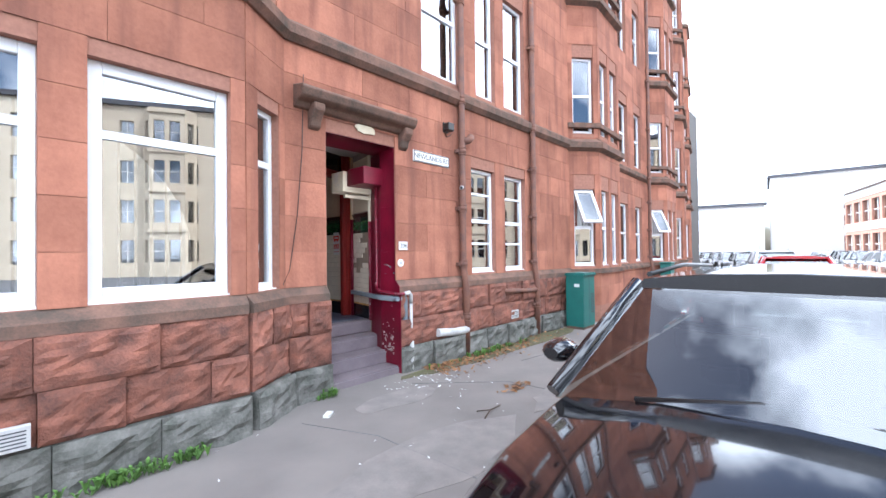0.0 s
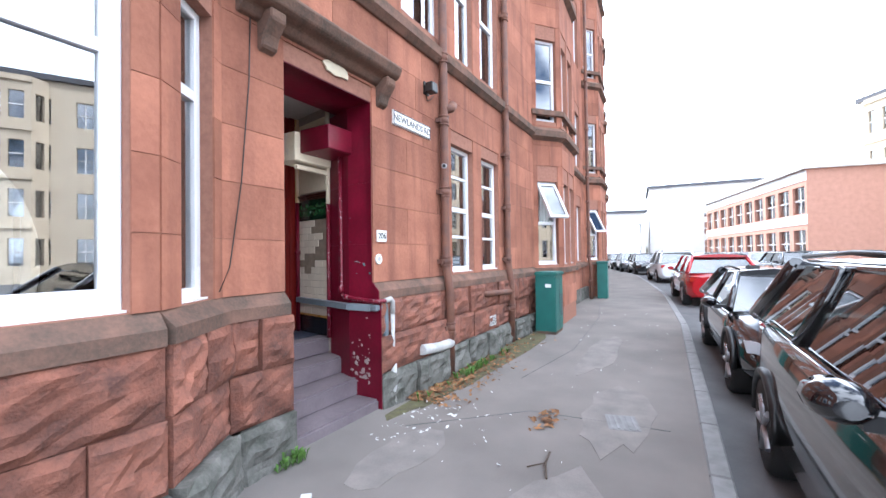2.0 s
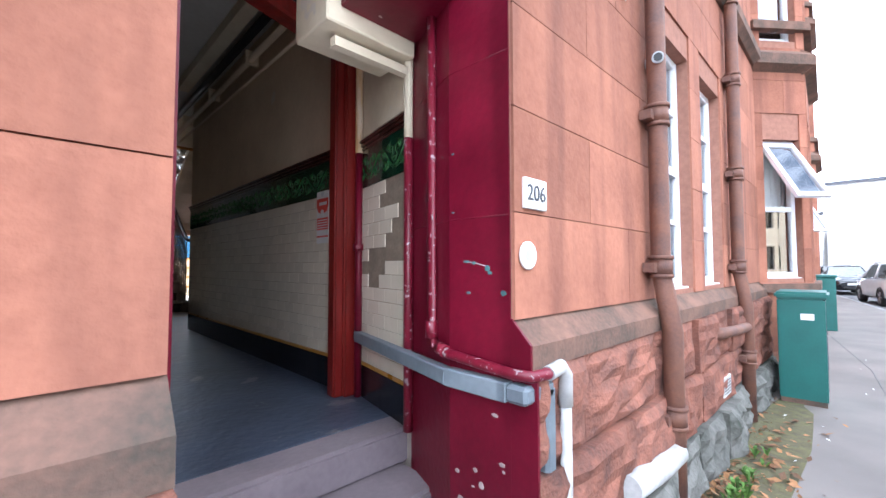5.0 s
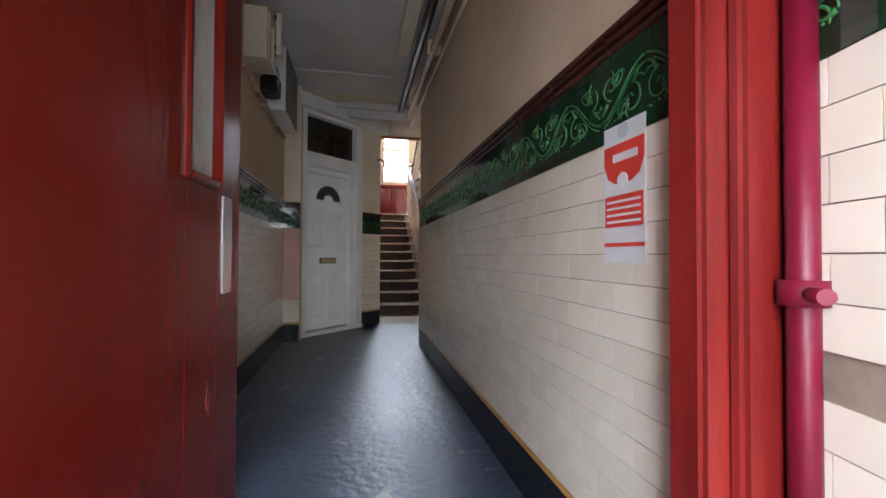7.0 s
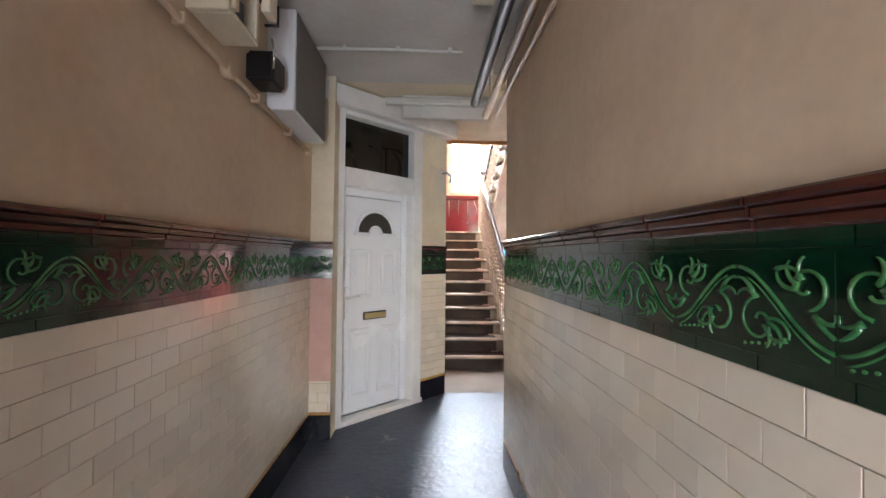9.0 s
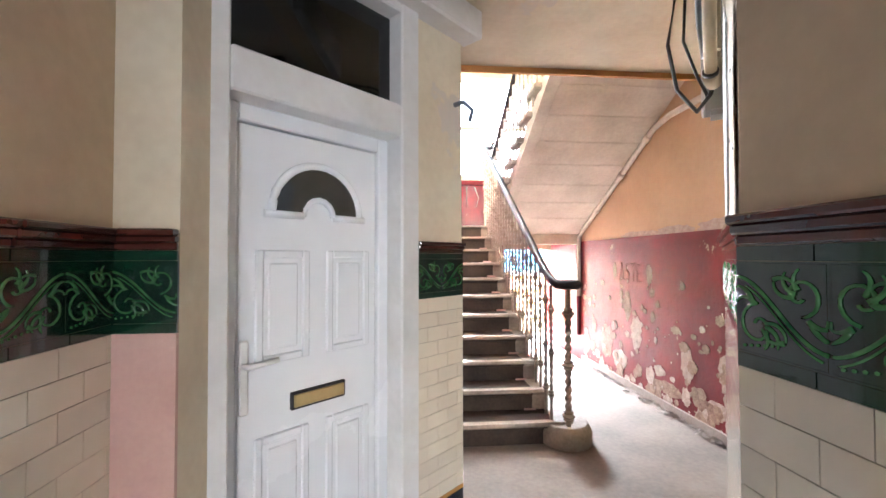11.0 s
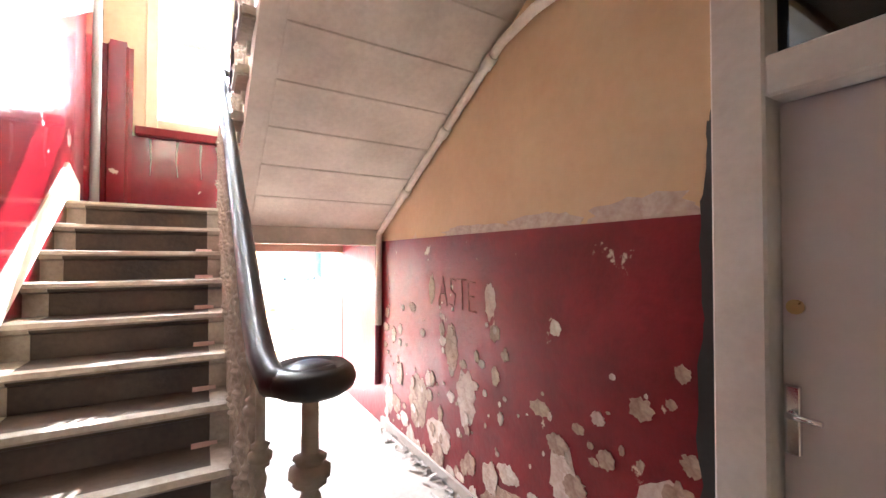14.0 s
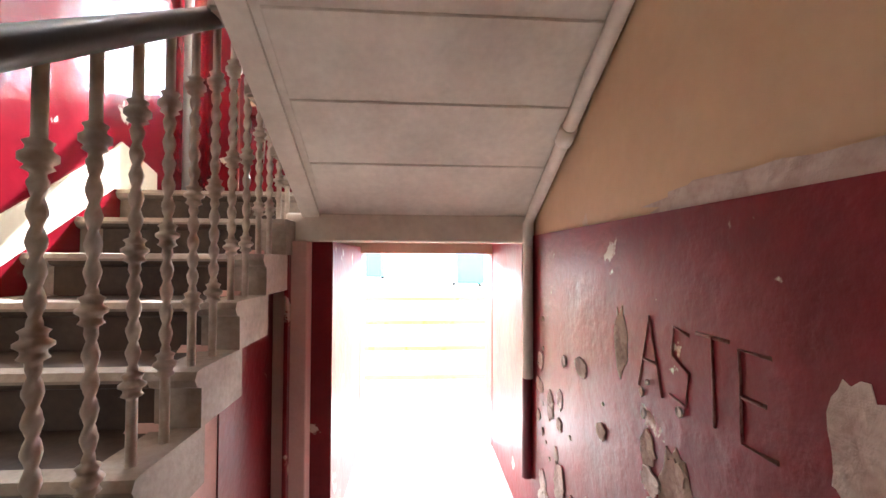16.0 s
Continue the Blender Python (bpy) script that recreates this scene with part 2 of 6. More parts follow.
RUBBER = mat("black_rubber", (0.02, 0.02, 0.02), (0.012, 0.012, 0.012), 0.8, bump=0.1)
ALLOY = mat("alloy", (0.5, 0.5, 0.52), (0.4, 0.4, 0.42), 0.3, metal=0.9, bump=0)
CHROME = mat("chrome", (0.8, 0.8, 0.82), (0.75, 0.75, 0.77), 0.1, metal=1.0, bump=0)
LAMP_G = mat("lamp_lens", (0.6, 0.62, 0.64), (0.5, 0.5, 0.52), 0.08, bump=0, coat=1.0)
LAMP_R = mat("red_lamp_lens", (0.4, 0.01, 0.01), None, 0.1, bump=0, coat=1.0)
IRON = mat("rusty_brown_cast_iron", (0.2, 0.085, 0.05), (0.1, 0.05, 0.04), 0.7, scale=7, fine=60, bump=0.35, spots=(0.32, 0.12, 0.04), spot_at=0.66, spot_scale=6)
GREYP = mat("grey_painted_metal", (0.18, 0.21, 0.235), (0.12, 0.145, 0.165), 0.45, scale=6, fine=40, bump=0.12)
PALEP = mat("pale_grey_pipe", (0.55, 0.54, 0.52), (0.36, 0.35, 0.34), 0.55, scale=9, fine=50, bump=0.25)
CABGR = mat("green_cabinet_paint", (0.015, 0.13, 0.11), (0.01, 0.1, 0.085), 0.45, scale=4, bump=0.05)
BLACKM = mat("black_plastic", (0.015, 0.015, 0.016), (0.01, 0.01, 0.01), 0.4, bump=0)
GREYPL = mat("grey_plastic", (0.45, 0.46, 0.47), (0.4, 0.41, 0.42), 0.4, bump=0)
BRASS = mat("brass", (0.55, 0.45, 0.22), (0.45, 0.36, 0.18), 0.3, metal=0.9, bump=0)
HANDR = mat("dark_polished_handrail", (0.022, 0.014, 0.012), (0.012, 0.008, 0.007), 0.38, scale=6, fine=40, bump=0.12, coat=0.15)
BALUS = mat("cream_brown_painted_iron", (0.52, 0.45, 0.37), (0.3, 0.24, 0.18), 0.5, scale=14, fine=60, bump=0.3)
LEAFM = mat("dry_leaves", (0.3, 0.15, 0.06), (0.14, 0.065, 0.03), 0.8, rnd=0.5, bump=0.1)
WEED = mat("green_weed", (0.1, 0.2, 0.03), (0.05, 0.11, 0.02), 0.7, rnd=0.3, bump=0.1)
MOSS = mat("moss_soil", (0.13, 0.12, 0.05), (0.07, 0.06, 0.035), 0.95, scale=12, fine=60, bump=0.8)
PAPER = mat("white_paper", (0.62, 0.61, 0.59), (0.54, 0.53, 0.51), 0.6, bump=0.05)
POSTRED = mat("printed_red", (0.6, 0.05, 0.03), (0.54, 0.04, 0.025), 0.5, bump=0)
INK = mat("dark_print", (0.06, 0.06, 0.07), None, 0.6, bump=0)
ORANGEW = mat("orange_stained_edge_board", (0.5, 0.24, 0.06), (0.36, 0.15, 0.04), 0.6, scale=6)
BINBLUE = mat("blue_bin_plastic", (0.03, 0.2, 0.5), (0.025, 0.17, 0.42), 0.45, bump=0)
BRICKY = mat("pale_court_brick", (0.55, 0.42, 0.28), (0.42, 0.3, 0.2), 0.9, scale=6, fine=40)
BRICKR = mat("red_brick", (0.5, 0.27, 0.2), (0.42, 0.22, 0.16), 0.9, scale=3, fine=30)
PALEB = mat("pale_render", (0.66, 0.64, 0.62), (0.58, 0.56, 0.54), 0.9, scale=1, bump=0)
BLOND = mat("blond_sandstone", (0.62, 0.53, 0.4), (0.5, 0.42, 0.31), 0.9, scale=1, fine=8, bump=0.1)
SLATE = mat("slate", (0.1, 0.1, 0.11), (0.07, 0.07, 0.08), 0.8, scale=4)
SIGNW = mat("white_sign_enamel", (0.8, 0.8, 0.78), (0.74, 0.74, 0.72), 0.35, bump=0)
PLATEY = mat("yellow_plate", (0.7, 0.5, 0.03), None, 0.4, bump=0)
PINK = mat("pinkish_plaster", (0.62, 0.4, 0.34), (0.52, 0.32, 0.27), 0.8, scale=4)
WOODG = mat("yellow_stained_timber", (0.55, 0.3, 0.07), (0.62, 0.5, 0.38), 0.6, scale=7, stretch=(4, 4, 0.6))


# ---- mesh helpers ----
def B(bm, x0, y0, z0, x1, y1, z1, m=None):
    vs = [bm.verts.new(((x1 if i & 1 else x0), (y1 if i & 2 else y0), (z1 if i & 4 else z0))) for i in range(8)]
    if m is not None:
        for v in vs:
            v.co = m @ v.co
    for q in ((0, 2, 3, 1), (4, 5, 7, 6), (0, 1, 5, 4), (2, 6, 7, 3), (0, 4, 6, 2), (1, 3, 7, 5)):
        bm.faces.new([vs[i] for i in q])
    return vs


def boxes(*rows, m=None):
    bm = bmesh.new()
    for r in rows:
        B(bm, *r, m=m)
    return bm


def bev(bm, w=0.006, seg=1):
    bmesh.ops.bevel(bm, geom=list(bm.edges), offset=w, segments=seg, affect="EDGES", clamp_overlap=True)
    return bm


def prism(pts, z0, z1):
    """A plan outline, counter-clockwise, raised from z0 to z1."""
    bm = bmesh.new()
    lo, hi = [bm.verts.new((x, y, z0)) for x, y in pts], [bm.verts.new((x, y, z1)) for x, y in pts]
    bm.faces.new(lo[::-1]), bm.faces.new(hi)
    for i in range(len(pts)):
        j = (i + 1) % len(pts)
        bm.faces.new((lo[i], lo[j], hi[j], hi[i]))
    bmesh.ops.recalc_face_normals(bm, faces=bm.faces)
    return bm


def profile(pts, axis, a, b):
    """An outline (u, z) drawn along x or y from a to b."""
    bm = bmesh.new()
    def at(u, z, s):
        return (s, u, z) if axis == "x" else (u, s, z)
    lo, hi = [bm.verts.new(at(u, z, a)) for u, z in pts], [bm.verts.new(at(u, z, b)) for u, z in pts]
    bm.faces.new(lo), bm.faces.new(hi[::-1])
    for i in range(len(pts)):
        j = (i + 1) % len(pts)
        bm.faces.new((lo[j], lo[i], hi[i], hi[j]))
    bmesh.ops.recalc_face_normals(bm, faces=bm.faces)
    return bm


def tube(bm, pts, r, n=10, m=None):
    pts = [Vector(p) for p in pts]
    rings = []
    up = Vector((0.31, 0.17, 0.93))
    for i, p in enumerate(pts):
        d = (pts[min(i + 1, len(pts) - 1)] - pts[max(i - 1, 0)]).normalized()
        a = d.cross(up)
        a = a.normalized() if a.length > 1e-3 else d.cross(Vector((1, 0, 0))).normalized()
        c = d.cross(a)
        rad = r[i] if isinstance(r, (list, tuple)) else r
        ring = []
        for k in range(n):
            v = p + rad * (math.cos(2 * math.pi * k / n) * a + math.sin(2 * math.pi * k / n) * c)
            ring.append(bm.verts.new(m @ v if m is not None else v))
        rings.append(ring)
    for r0, r1 in zip(rings, rings[1:]):
        for k in range(n):
            f = bm.faces.new((r0[k], r0[(k + 1) % n], r1[(k + 1) % n], r1[k]))
            f.smooth = True
    bm.faces.new(rings[0][::-1]), bm.faces.new(rings[-1])
    return bm


def tubes(*paths, n=10):
    bm = bmesh.new()
    for pts, r in paths:
        tube(bm, pts, r, n)
    return bm


def lathe(rows, n=16, at=(0, 0, 0)):
    """Rows of (radius, z) turned about an upright axis."""
    bm = bmesh.new()
    rings = [[bm.verts.new((at[0] + r * math.cos(2 * math.pi * k / n), at[1] + r * math.sin(2 * math.pi * k / n), at[2] + z)) for k in range(n)] for r, z in rows]
    for r0, r1 in zip(rings, rings[1:]):
        for k in range(n):
            f = bm.faces.new((r0[k], r0[(k + 1) % n], r1[(k + 1) % n], r1[k]))
            f.smooth = True
    bm.faces.new(rings[0][::-1]), bm.faces.new(rings[-1])
    return bm


def turned(bm, m):
    bmesh.ops.transform(bm, matrix=m, verts=bm.verts)
    return bm


def mesh_of(name, bm, material):
    me = bpy.data.meshes.new(name)
    bm.to_mesh(me)
    bm.free()
    me.materials.append(material)
    return me


def part(name, bm, material, parent, label=""):
    ob = new(name, mesh_of(name, bm, material))
    ob.parent = parent
    ob.matrix_parent_inverse = Matrix()
    if label:
        tagged(ob, label)
    return ob


def thing(name, label, category, m=None, group="", kind=""):
    ob = new(name)
    ob.empty_display_size = 0.1
    if m is not None:
        ob.matrix_basis = m
    return tagged(ob, label, category, group, kind)


def solid(name, bm, material, label, category, m=None, group="", kind=""):
    ob = new(name, mesh_of(name, bm, material))
    if m is not None:
        ob.matrix_basis = m
    return tagged(ob, label, category, group, kind)


def setting(name, bm, material, label, category="wall"):
    return solid(name, bm, material, label, category, kind="structure")


def panel_boxes(x0, x1, z0, z1, y0, y1, holes):
    """A wall slab from x0 to x1 between y0 and y1 with rectangular holes (hx0, hz0, hx1, hz1)."""
    xs = sorted({x0, x1, *[v for h in holes for v in (h[0], h[2]) if x0 < v < x1]})
    zs = sorted({z0, z1, *[v for h in holes for v in (h[1], h[3]) if z0 < v < z1]})
    bm = bmesh.new()
    for a, b in zip(xs, xs[1:]):
        run = None
        for c, d in list(zip(zs, zs[1:])) + [(None, None)]:
            free = c is not None and not any(h[0] <= (a + b) / 2 <= h[2] and h[1] <= (c + d) / 2 <= h[3] for h in holes)
            if free:
                run = (run[0], d) if run else (c, d)
            elif run:
                B(bm, a, y0, run[0], b, y1, run[1])
                run = None
    return bm


F = 0.575          # inside floor
CX0, CX1 = -1.23, 0.21   # corridor walls
HX = 2.03          # hall's outer wall

# ---- ground, road, kerb ----
KERB = [(-14, -2.95), (-1, -2.78), (1.5, -2.72), (6.2, -2.58), (12.3, -2.1), (18, -1.3), (26, 0), (40, 4), (60, 11)]


def kerb_y(x):
    for (a, b), (c, d) in zip(KERB, KERB[1:]):
        if a <= x <= c:
            return b + (d - b) * (x - a) / (c - a)
    return KERB[0][1] if x < 0 else KERB[-1][1]


gm = boxes((-400, -400, -0.6, 400, 400, -0.12))
setting("ground", gm, ROADM, "dark grey worn asphalt road surface reaching the distance", "ground")
bm = bmesh.new()
xs = [-14 + 0.5 * i for i in range(149)]
top_in = [bm.verts.new((x, max(0.35, kerb_y(x) + 2.2) + 3, 0)) for x in xs]
top_out = [bm.verts.new((x, kerb_y(x) + 0.13, 0)) for x in xs]
low_out = [bm.verts.new((x, kerb_y(x) + 0.13, -0.2)) for x in xs]
for i in range(len(xs) - 1):
    bm.faces.new((top_in[i], top_out[i], top_out[i + 1], top_in[i + 1]))
    bm.faces.new((top_out[i], low_out[i], low_out[i + 1], top_out[i + 1]))
bmesh.ops.recalc_face_normals(bm, faces=bm.faces)
pavement = setting("pavement", bm, ASPHALT, "patched grey asphalt footway beside the tenement", "pavement")
kerb = setting("kerb", boxes((-14, -2.97, -0.2, -13.9, -2.9, -0.01)), KERBM, "row of worn grey granite kerb stones", "kerb")
x = -8.0
while x < 30:
    a, c = Vector((x, kerb_y(x))), Vector((x + 0.9, kerb_y(x + 0.9)))
    d = (c - a)
    m = Matrix.Translation((a.x, a.y, 0)) @ Matrix.Rotation(math.atan2(d.y, d.x), 4, "Z")
    st = part("kerb_stone", bev(boxes((0.004, 0, -0.2, d.length - 0.004, 0.13, 0.004 + 0.004 * random.random())), 0.012), KERBM, kerb)
    st.matrix_basis = m
    x += 0.9
# repairs, cover and gutter dirt
def blob(cx, cy, rx, ry, z0, z1, n=18, seed=1):
    rnd = random.Random(seed)
    return prism([(cx + rx * math.cos(2 * math.pi * i / n) * (0.8 + 0.4 * rnd.random()), cy + ry * math.sin(2 * math.pi * i / n) * (0.8 + 0.4 * rnd.random())) for i in range(n)], z0, z1)


PATCH = mat("pale_worn_patch", (0.24, 0.214, 0.193), (0.155, 0.138, 0.126), 0.9, scale=5, fine=120, bump=0.3)
for i, (px, py, rx, ry) in enumerate([(-1.2, -1.9, 0.9, 0.35), (0.9, -2.0, 0.8, 0.3), (3.2, -1.5, 1.2, 0.22), (-0.6, -0.75, 0.5, 0.2)]):
    part("worn_patch", blob(px, py, rx, ry, -0.02, 0.004, seed=i), PATCH, pavement, "paler worn patch of footway")
for pts in ([(-1.6, -0.6), (-1.3, -1.3), (-1.25, -2.6)], [(-0.2, -0.5), (0.6, -1.3), (0.7, -2.4)], [(1.5, -0.9), (3.2, -1.1), (6.5, -0.9), (11, -0.2)]):
    part("crack", tubes(([(a, b, 0.0) for a, b in pts], 0.005), n=5), ROADM, pavement, "dark joint between two asphalt repairs")
cover = thing("manhole_cover", "small grey iron access cover set in the footway", "cover", pose(0.7, -2.05, 0, 0, 0, 15))
part("frame", boxes((-0.16, -0.12, -0.01, 0.16, 0.12, 0.006)), KERBM, cover)
for i in range(5):
    part("rib", boxes((-0.14, -0.1 + 0.045 * i, 0.004, 0.14, -0.08 + 0.045 * i, 0.01)), KERBM, cover)


# ---- stone facades ----
def seg(p0, p1):
    d = Vector(p1) - Vector(p0)
    return Matrix.Translation((p0[0], p0[1], 0)) @ Matrix.Rotation(math.atan2(d.y, d.x), 4, "Z"), d.length


def blocks(parent, m, length, z0, z1, holes, material, course=0.31, block=0.75, proud=0.012, rough=0.0, own=True, seed=1, base=0.0):
    """Dressed stones laid in courses on the outside (-y) of a wall, left open at the holes."""
    rnd = random.Random(seed)
    n = max(1, round((z1 - z0) / course))
    h = (z1 - z0) / n
    rest = bmesh.new()
    for k in range(n):
        a, b = z0 + k * h, z0 + (k + 1) * h
        cuts = [(q[0], q[2]) for q in holes if q[1] < b - 0.03 and q[3] > a + 0.03]
        runs, s = [], 0.0
        for c0, c1 in sorted(cuts):
            if c0 > s:
                runs.append((s, c0))
            s = max(s, c1)
        if s < length:
            runs.append((s, length))
        for r0, r1 in runs:
            x = r0
            first = True
            while x < r1 - 0.01:
                w = block * (0.7 + 0.7 * rnd.random()) * (0.5 if first and k % 2 else 1)
                first = False
                if r1 - x - w < 0.22:
                    w = r1 - x
                p = proud + rough * rnd.random()
                bm = bmesh.new()
                B(bm, x + 0.002, -p, a + 0.002, x + w - 0.002, 0.02, b - 0.002)
                if rough:
                    ed = [e for e in bm.edges if all(abs(v.co.y + p) < 1e-5 for v in e.verts)]
                    bmesh.ops.subdivide_edges(bm, edges=ed, cuts=7, use_grid_fill=True)
                    for v in bm.verts:
                        if abs(v.co.y + p) < 1e-5:
                            u = min(v.co.x - x, x + w - v.co.x, v.co.z - a, b - v.co.z)
                            v.co.y -= rough * 1.3 * (0.45 + 0.55 * noise.noise(Vector((v.co.x * 6 + base, v.co.z * 7, seed))) + 0.4 * noise.noise(Vector((v.co.x * 19 + base, v.co.z * 21, seed)))) * (1 if u > 0.02 else 0.2)
                if own:
                    st = part("stone", bm, material, parent)
                    st.matrix_basis = m
                else:
                    turned(bm, m)
                    me = bpy.data.meshes.new("t")
                    bm.to_mesh(me)
                    bm.free()
                    rest.from_mesh(me)
                    bpy.data.meshes.remove(me)
                x += w
    if own:
        rest.free()
    else:
        tagged(part("ashlar", rest, material, parent), kind="stuff")


WIN = [0]


def sash(m, x0, z0, x1, z1, kind="sash", curtain=None, opened=False, label="white plastic framed window", wide=0.055):
    """A white window in a hole, with its glass; glazed at y 0.1 behind the wall's face."""
    WIN[0] += 1
    w = thing("window_%d" % WIN[0], label, "window", m, kind="structure")
    t = wide
    part("window_frame", bev(panel_boxes(x0, x1, z0, z1, 0.07, 0.14, [(x0 + t, z0 + t * 1.3, x1 - t, z1 - t)]), 0.006), UPVC, w)
    mid = z0 + (z1 - z0) * (0.7 if kind == "top" else 0.5)
    if kind != "plain":
        part("transom", boxes((x0 + t, 0.075, mid - 0.03, x1 - t, 0.13, mid + 0.03)), UPVC, w)
    if kind == "sash3":
        part("transom", boxes((x0 + t, 0.08, z0 + (z1 - z0) * 0.27, x1 - t, 0.12, z0 + (z1 - z0) * 0.27 + 0.035)), UPVC, w)
        part("transom", boxes((x0 + t, 0.08, z0 + (z1 - z0) * 0.75, x1 - t, 0.12, z0 + (z1 - z0) * 0.75 + 0.035)), UPVC, w)
    ob = part("pane", boxes((x0 + t - 0.005, 0.1, z0 + t, x1 - t + 0.005, 0.106, (mid if opened else z1 - t))), GLASS, w)
    if opened:
        leaf = turned(panel_boxes(x0 + 0.03, x1 - 0.03, -(z1 - mid), 0, -0.025, 0.02, [(x0 + 0.08, -(z1 - mid) + 0.05, x1 - 0.08, -0.05)]), Matrix.Translation((0, 0.06, z1 - 0.05)) @ Matrix.Rotation(radians(-32), 4, "X"))
        part("open_top_light", leaf, UPVC, w, "white top light pushed open")
        part("pane", turned(boxes((x0 + 0.07, -0.004, -(z1 - mid) + 0.04, x1 - 0.07, 0.002, -0.04)), Matrix.Translation((0, 0.06, z1 - 0.05)) @ Matrix.Rotation(radians(-32), 4, "X")), GLASS, w)
    part("window_sill", boxes((x0 - 0.01, 0.03, z0 - 0.03, x1 + 0.01, 0.09, z0 + 0.012)), UPVC, w)
    if curtain == "blind":
        n = int((x1 - x0) / 0.1)
        for i in range(n):
            u = x0 + (i + 0.5) * (x1 - x0) / n
            part("blind_slat", turned(boxes((-0.045, -0.001, z0 + 0.08, 0.045, 0.001, z1 - 0.05)), Matrix.Translation((u, 0.24, 0)) @ Matrix.Rotation(radians(18), 4, "Z")), BLIND, w)
    elif curtain == "net":
        bm = bmesh.new()
        n = 24
        a = [bm.verts.new((x0 + (x1 - x0) * i / n, 0.22 + 0.02 * math.sin(i * 1.7), z0 + 0.05)) for i in range(n + 1)]
        b = [bm.verts.new((v.co.x, v.co.y, z1 - 0.05)) for v in a]
        for i in range(n):
            bm.faces.new((a[i], a[i + 1], b[i + 1], b[i]))
        part("curtain", bm, BLIND, w, "pale net curtain")
    return w


def wall(name, p0, p1, z0, z1, holes, label, own=True, low=True, seed=1, thick=0.28):
    m, length = seg(p0, p1)
    bm = turned(panel_boxes(0, length, z0, z1, 0, thick, holes), m)
    w = setting(name, bm, MORTAR, label)
    lo = 1.0
    if low:
        blocks(w, m, length, 0.32, lo, holes, STONE_R, 0.34, 0.62, 0.05, 0.05, own, seed)
        blocks(w, m, length, -0.05, 0.32, holes, BASE_ST, 0.37, 0.5, 0.09, 0.07, own, seed + 5, base=3.0)
        part("plinth_course", turned(profile_cut(length, holes, [(-0.075, 1.0), (-0.075, 1.08), (0.0, 1.16), (0.02, 1.16), (0.02, 1.0)]), m), STONE_D, w, "weathered sloping plinth course")
    blocks(w, m, length, 1.16 if low else z0, 3.74, holes, STONE, 0.37, 0.85, 0.012, 0, own, seed + 9)
    if z1 > 4:
        part("string_course", turned(profile_cut(length, [q for q in holes if q[1] < 3.8 < q[3]], [(-0.1, 3.76), (-0.1, 3.86), (-0.02, 3.93), (0.02, 3.93), (0.02, 3.7), (-0.04, 3.7)]), m), STONE_D, w, "weathered moulded string course")
        blocks(w, m, length, 3.93, z1, holes, STONE, 0.38, 0.9, 0.012, 0, False, seed + 20)
    return m


def profile_cut(length, holes, pts):
    runs, s = [], 0.0
    z = sum(p[1] for p in pts) / len(pts)
    for a, c0, b, c1 in sorted(q for q in holes if q[1] < z < q[3]):
        if a > s:
            runs.append((s, a))
        s = max(s, b)
    if s < length:
        runs.append((s, length))
    out = bmesh.new()
    for r0, r1 in runs:
        bm = profile(pts, "x", r0, r1)
        me = bpy.data.meshes.new("t")
        bm.to_mesh(me)
        bm.free()
        out.from_mesh(me)
        bpy.data.meshes.remove(me)
    return out


TOP = 13.2
DZ = 3.15
# bay beside the entrance
P_A, P_B, P_C, P_D = (-5.6, 0.0), (-5.1, -0.36), (-1.98, -0.36), (-1.46, 0.0)
holes = [(0.8, 1.165, 1.84, 2.88), (2.085, 1.165, 3.0, 2.88), (0.85, 4.05, 1.82, 5.8), (2.14, 4.05, 2.96, 5.8)]
m = wall("wall_bay_front", P_B, P_C, -0.1, TOP, holes, "red sandstone front of a canted bay with rough lower courses", seed=3)
for q in holes[:2]:
    sash(m, *q, kind="top", curtain="blind", wide=0.085, label="large white framed bay window with vertical blinds")
for q in holes[2:]:
    sash(m, *q, curtain="net")
holes = [(0.17, 1.165, 0.53, 2.88), (0.2, 4.05, 0.5, 5.8)]
m = wall("wall_bay_side", P_C, P_D, -0.1, TOP, holes, "canted red sandstone side of the bay with a narrow window", seed=4)
for q in holes:
    sash(m, *q, kind="top", curtain="blind" if q[1] < 3 else "net", label="narrow white framed window in the canted bay side")
wall("wall_bay_far_side", P_A, P_B, -0.1, TOP, [], "canted red sandstone side of the bay", own=False, seed=8)
# entrance wall
X0 = P_D[0]
def L(x):
    return x - X0
holes = [(L(-0.985), -0.2, L(0), 2.86), (L(1.53), 1.19, L(2.16), 2.83), (L(2.43), 1.19, L(3.08), 2.83),
         (L(0.5), 4.02, L(1.3), 5.9), (L(1.68), 4.0, L(2.2), 5.9), (L(2.45), 4.0, L(3.11), 5.9),
         (L(0.5), 7.2, L(1.3), 9.0), (L(1.68), 7.2, L(2.2), 9.0), (L(2.45), 7.2, L(3.11), 9.0)]
m = wall("wall_entrance", P_D, (4.85, 0.0), -0.1, TOP, holes, "red sandstone ashlar wall round the close entrance", seed=5)
for i, q in enumerate(holes[1:]):
    sash(m, *q, kind="sash3" if i < 2 else "sash", curtain="net", label="white framed sash window with net curtain in red sandstone")


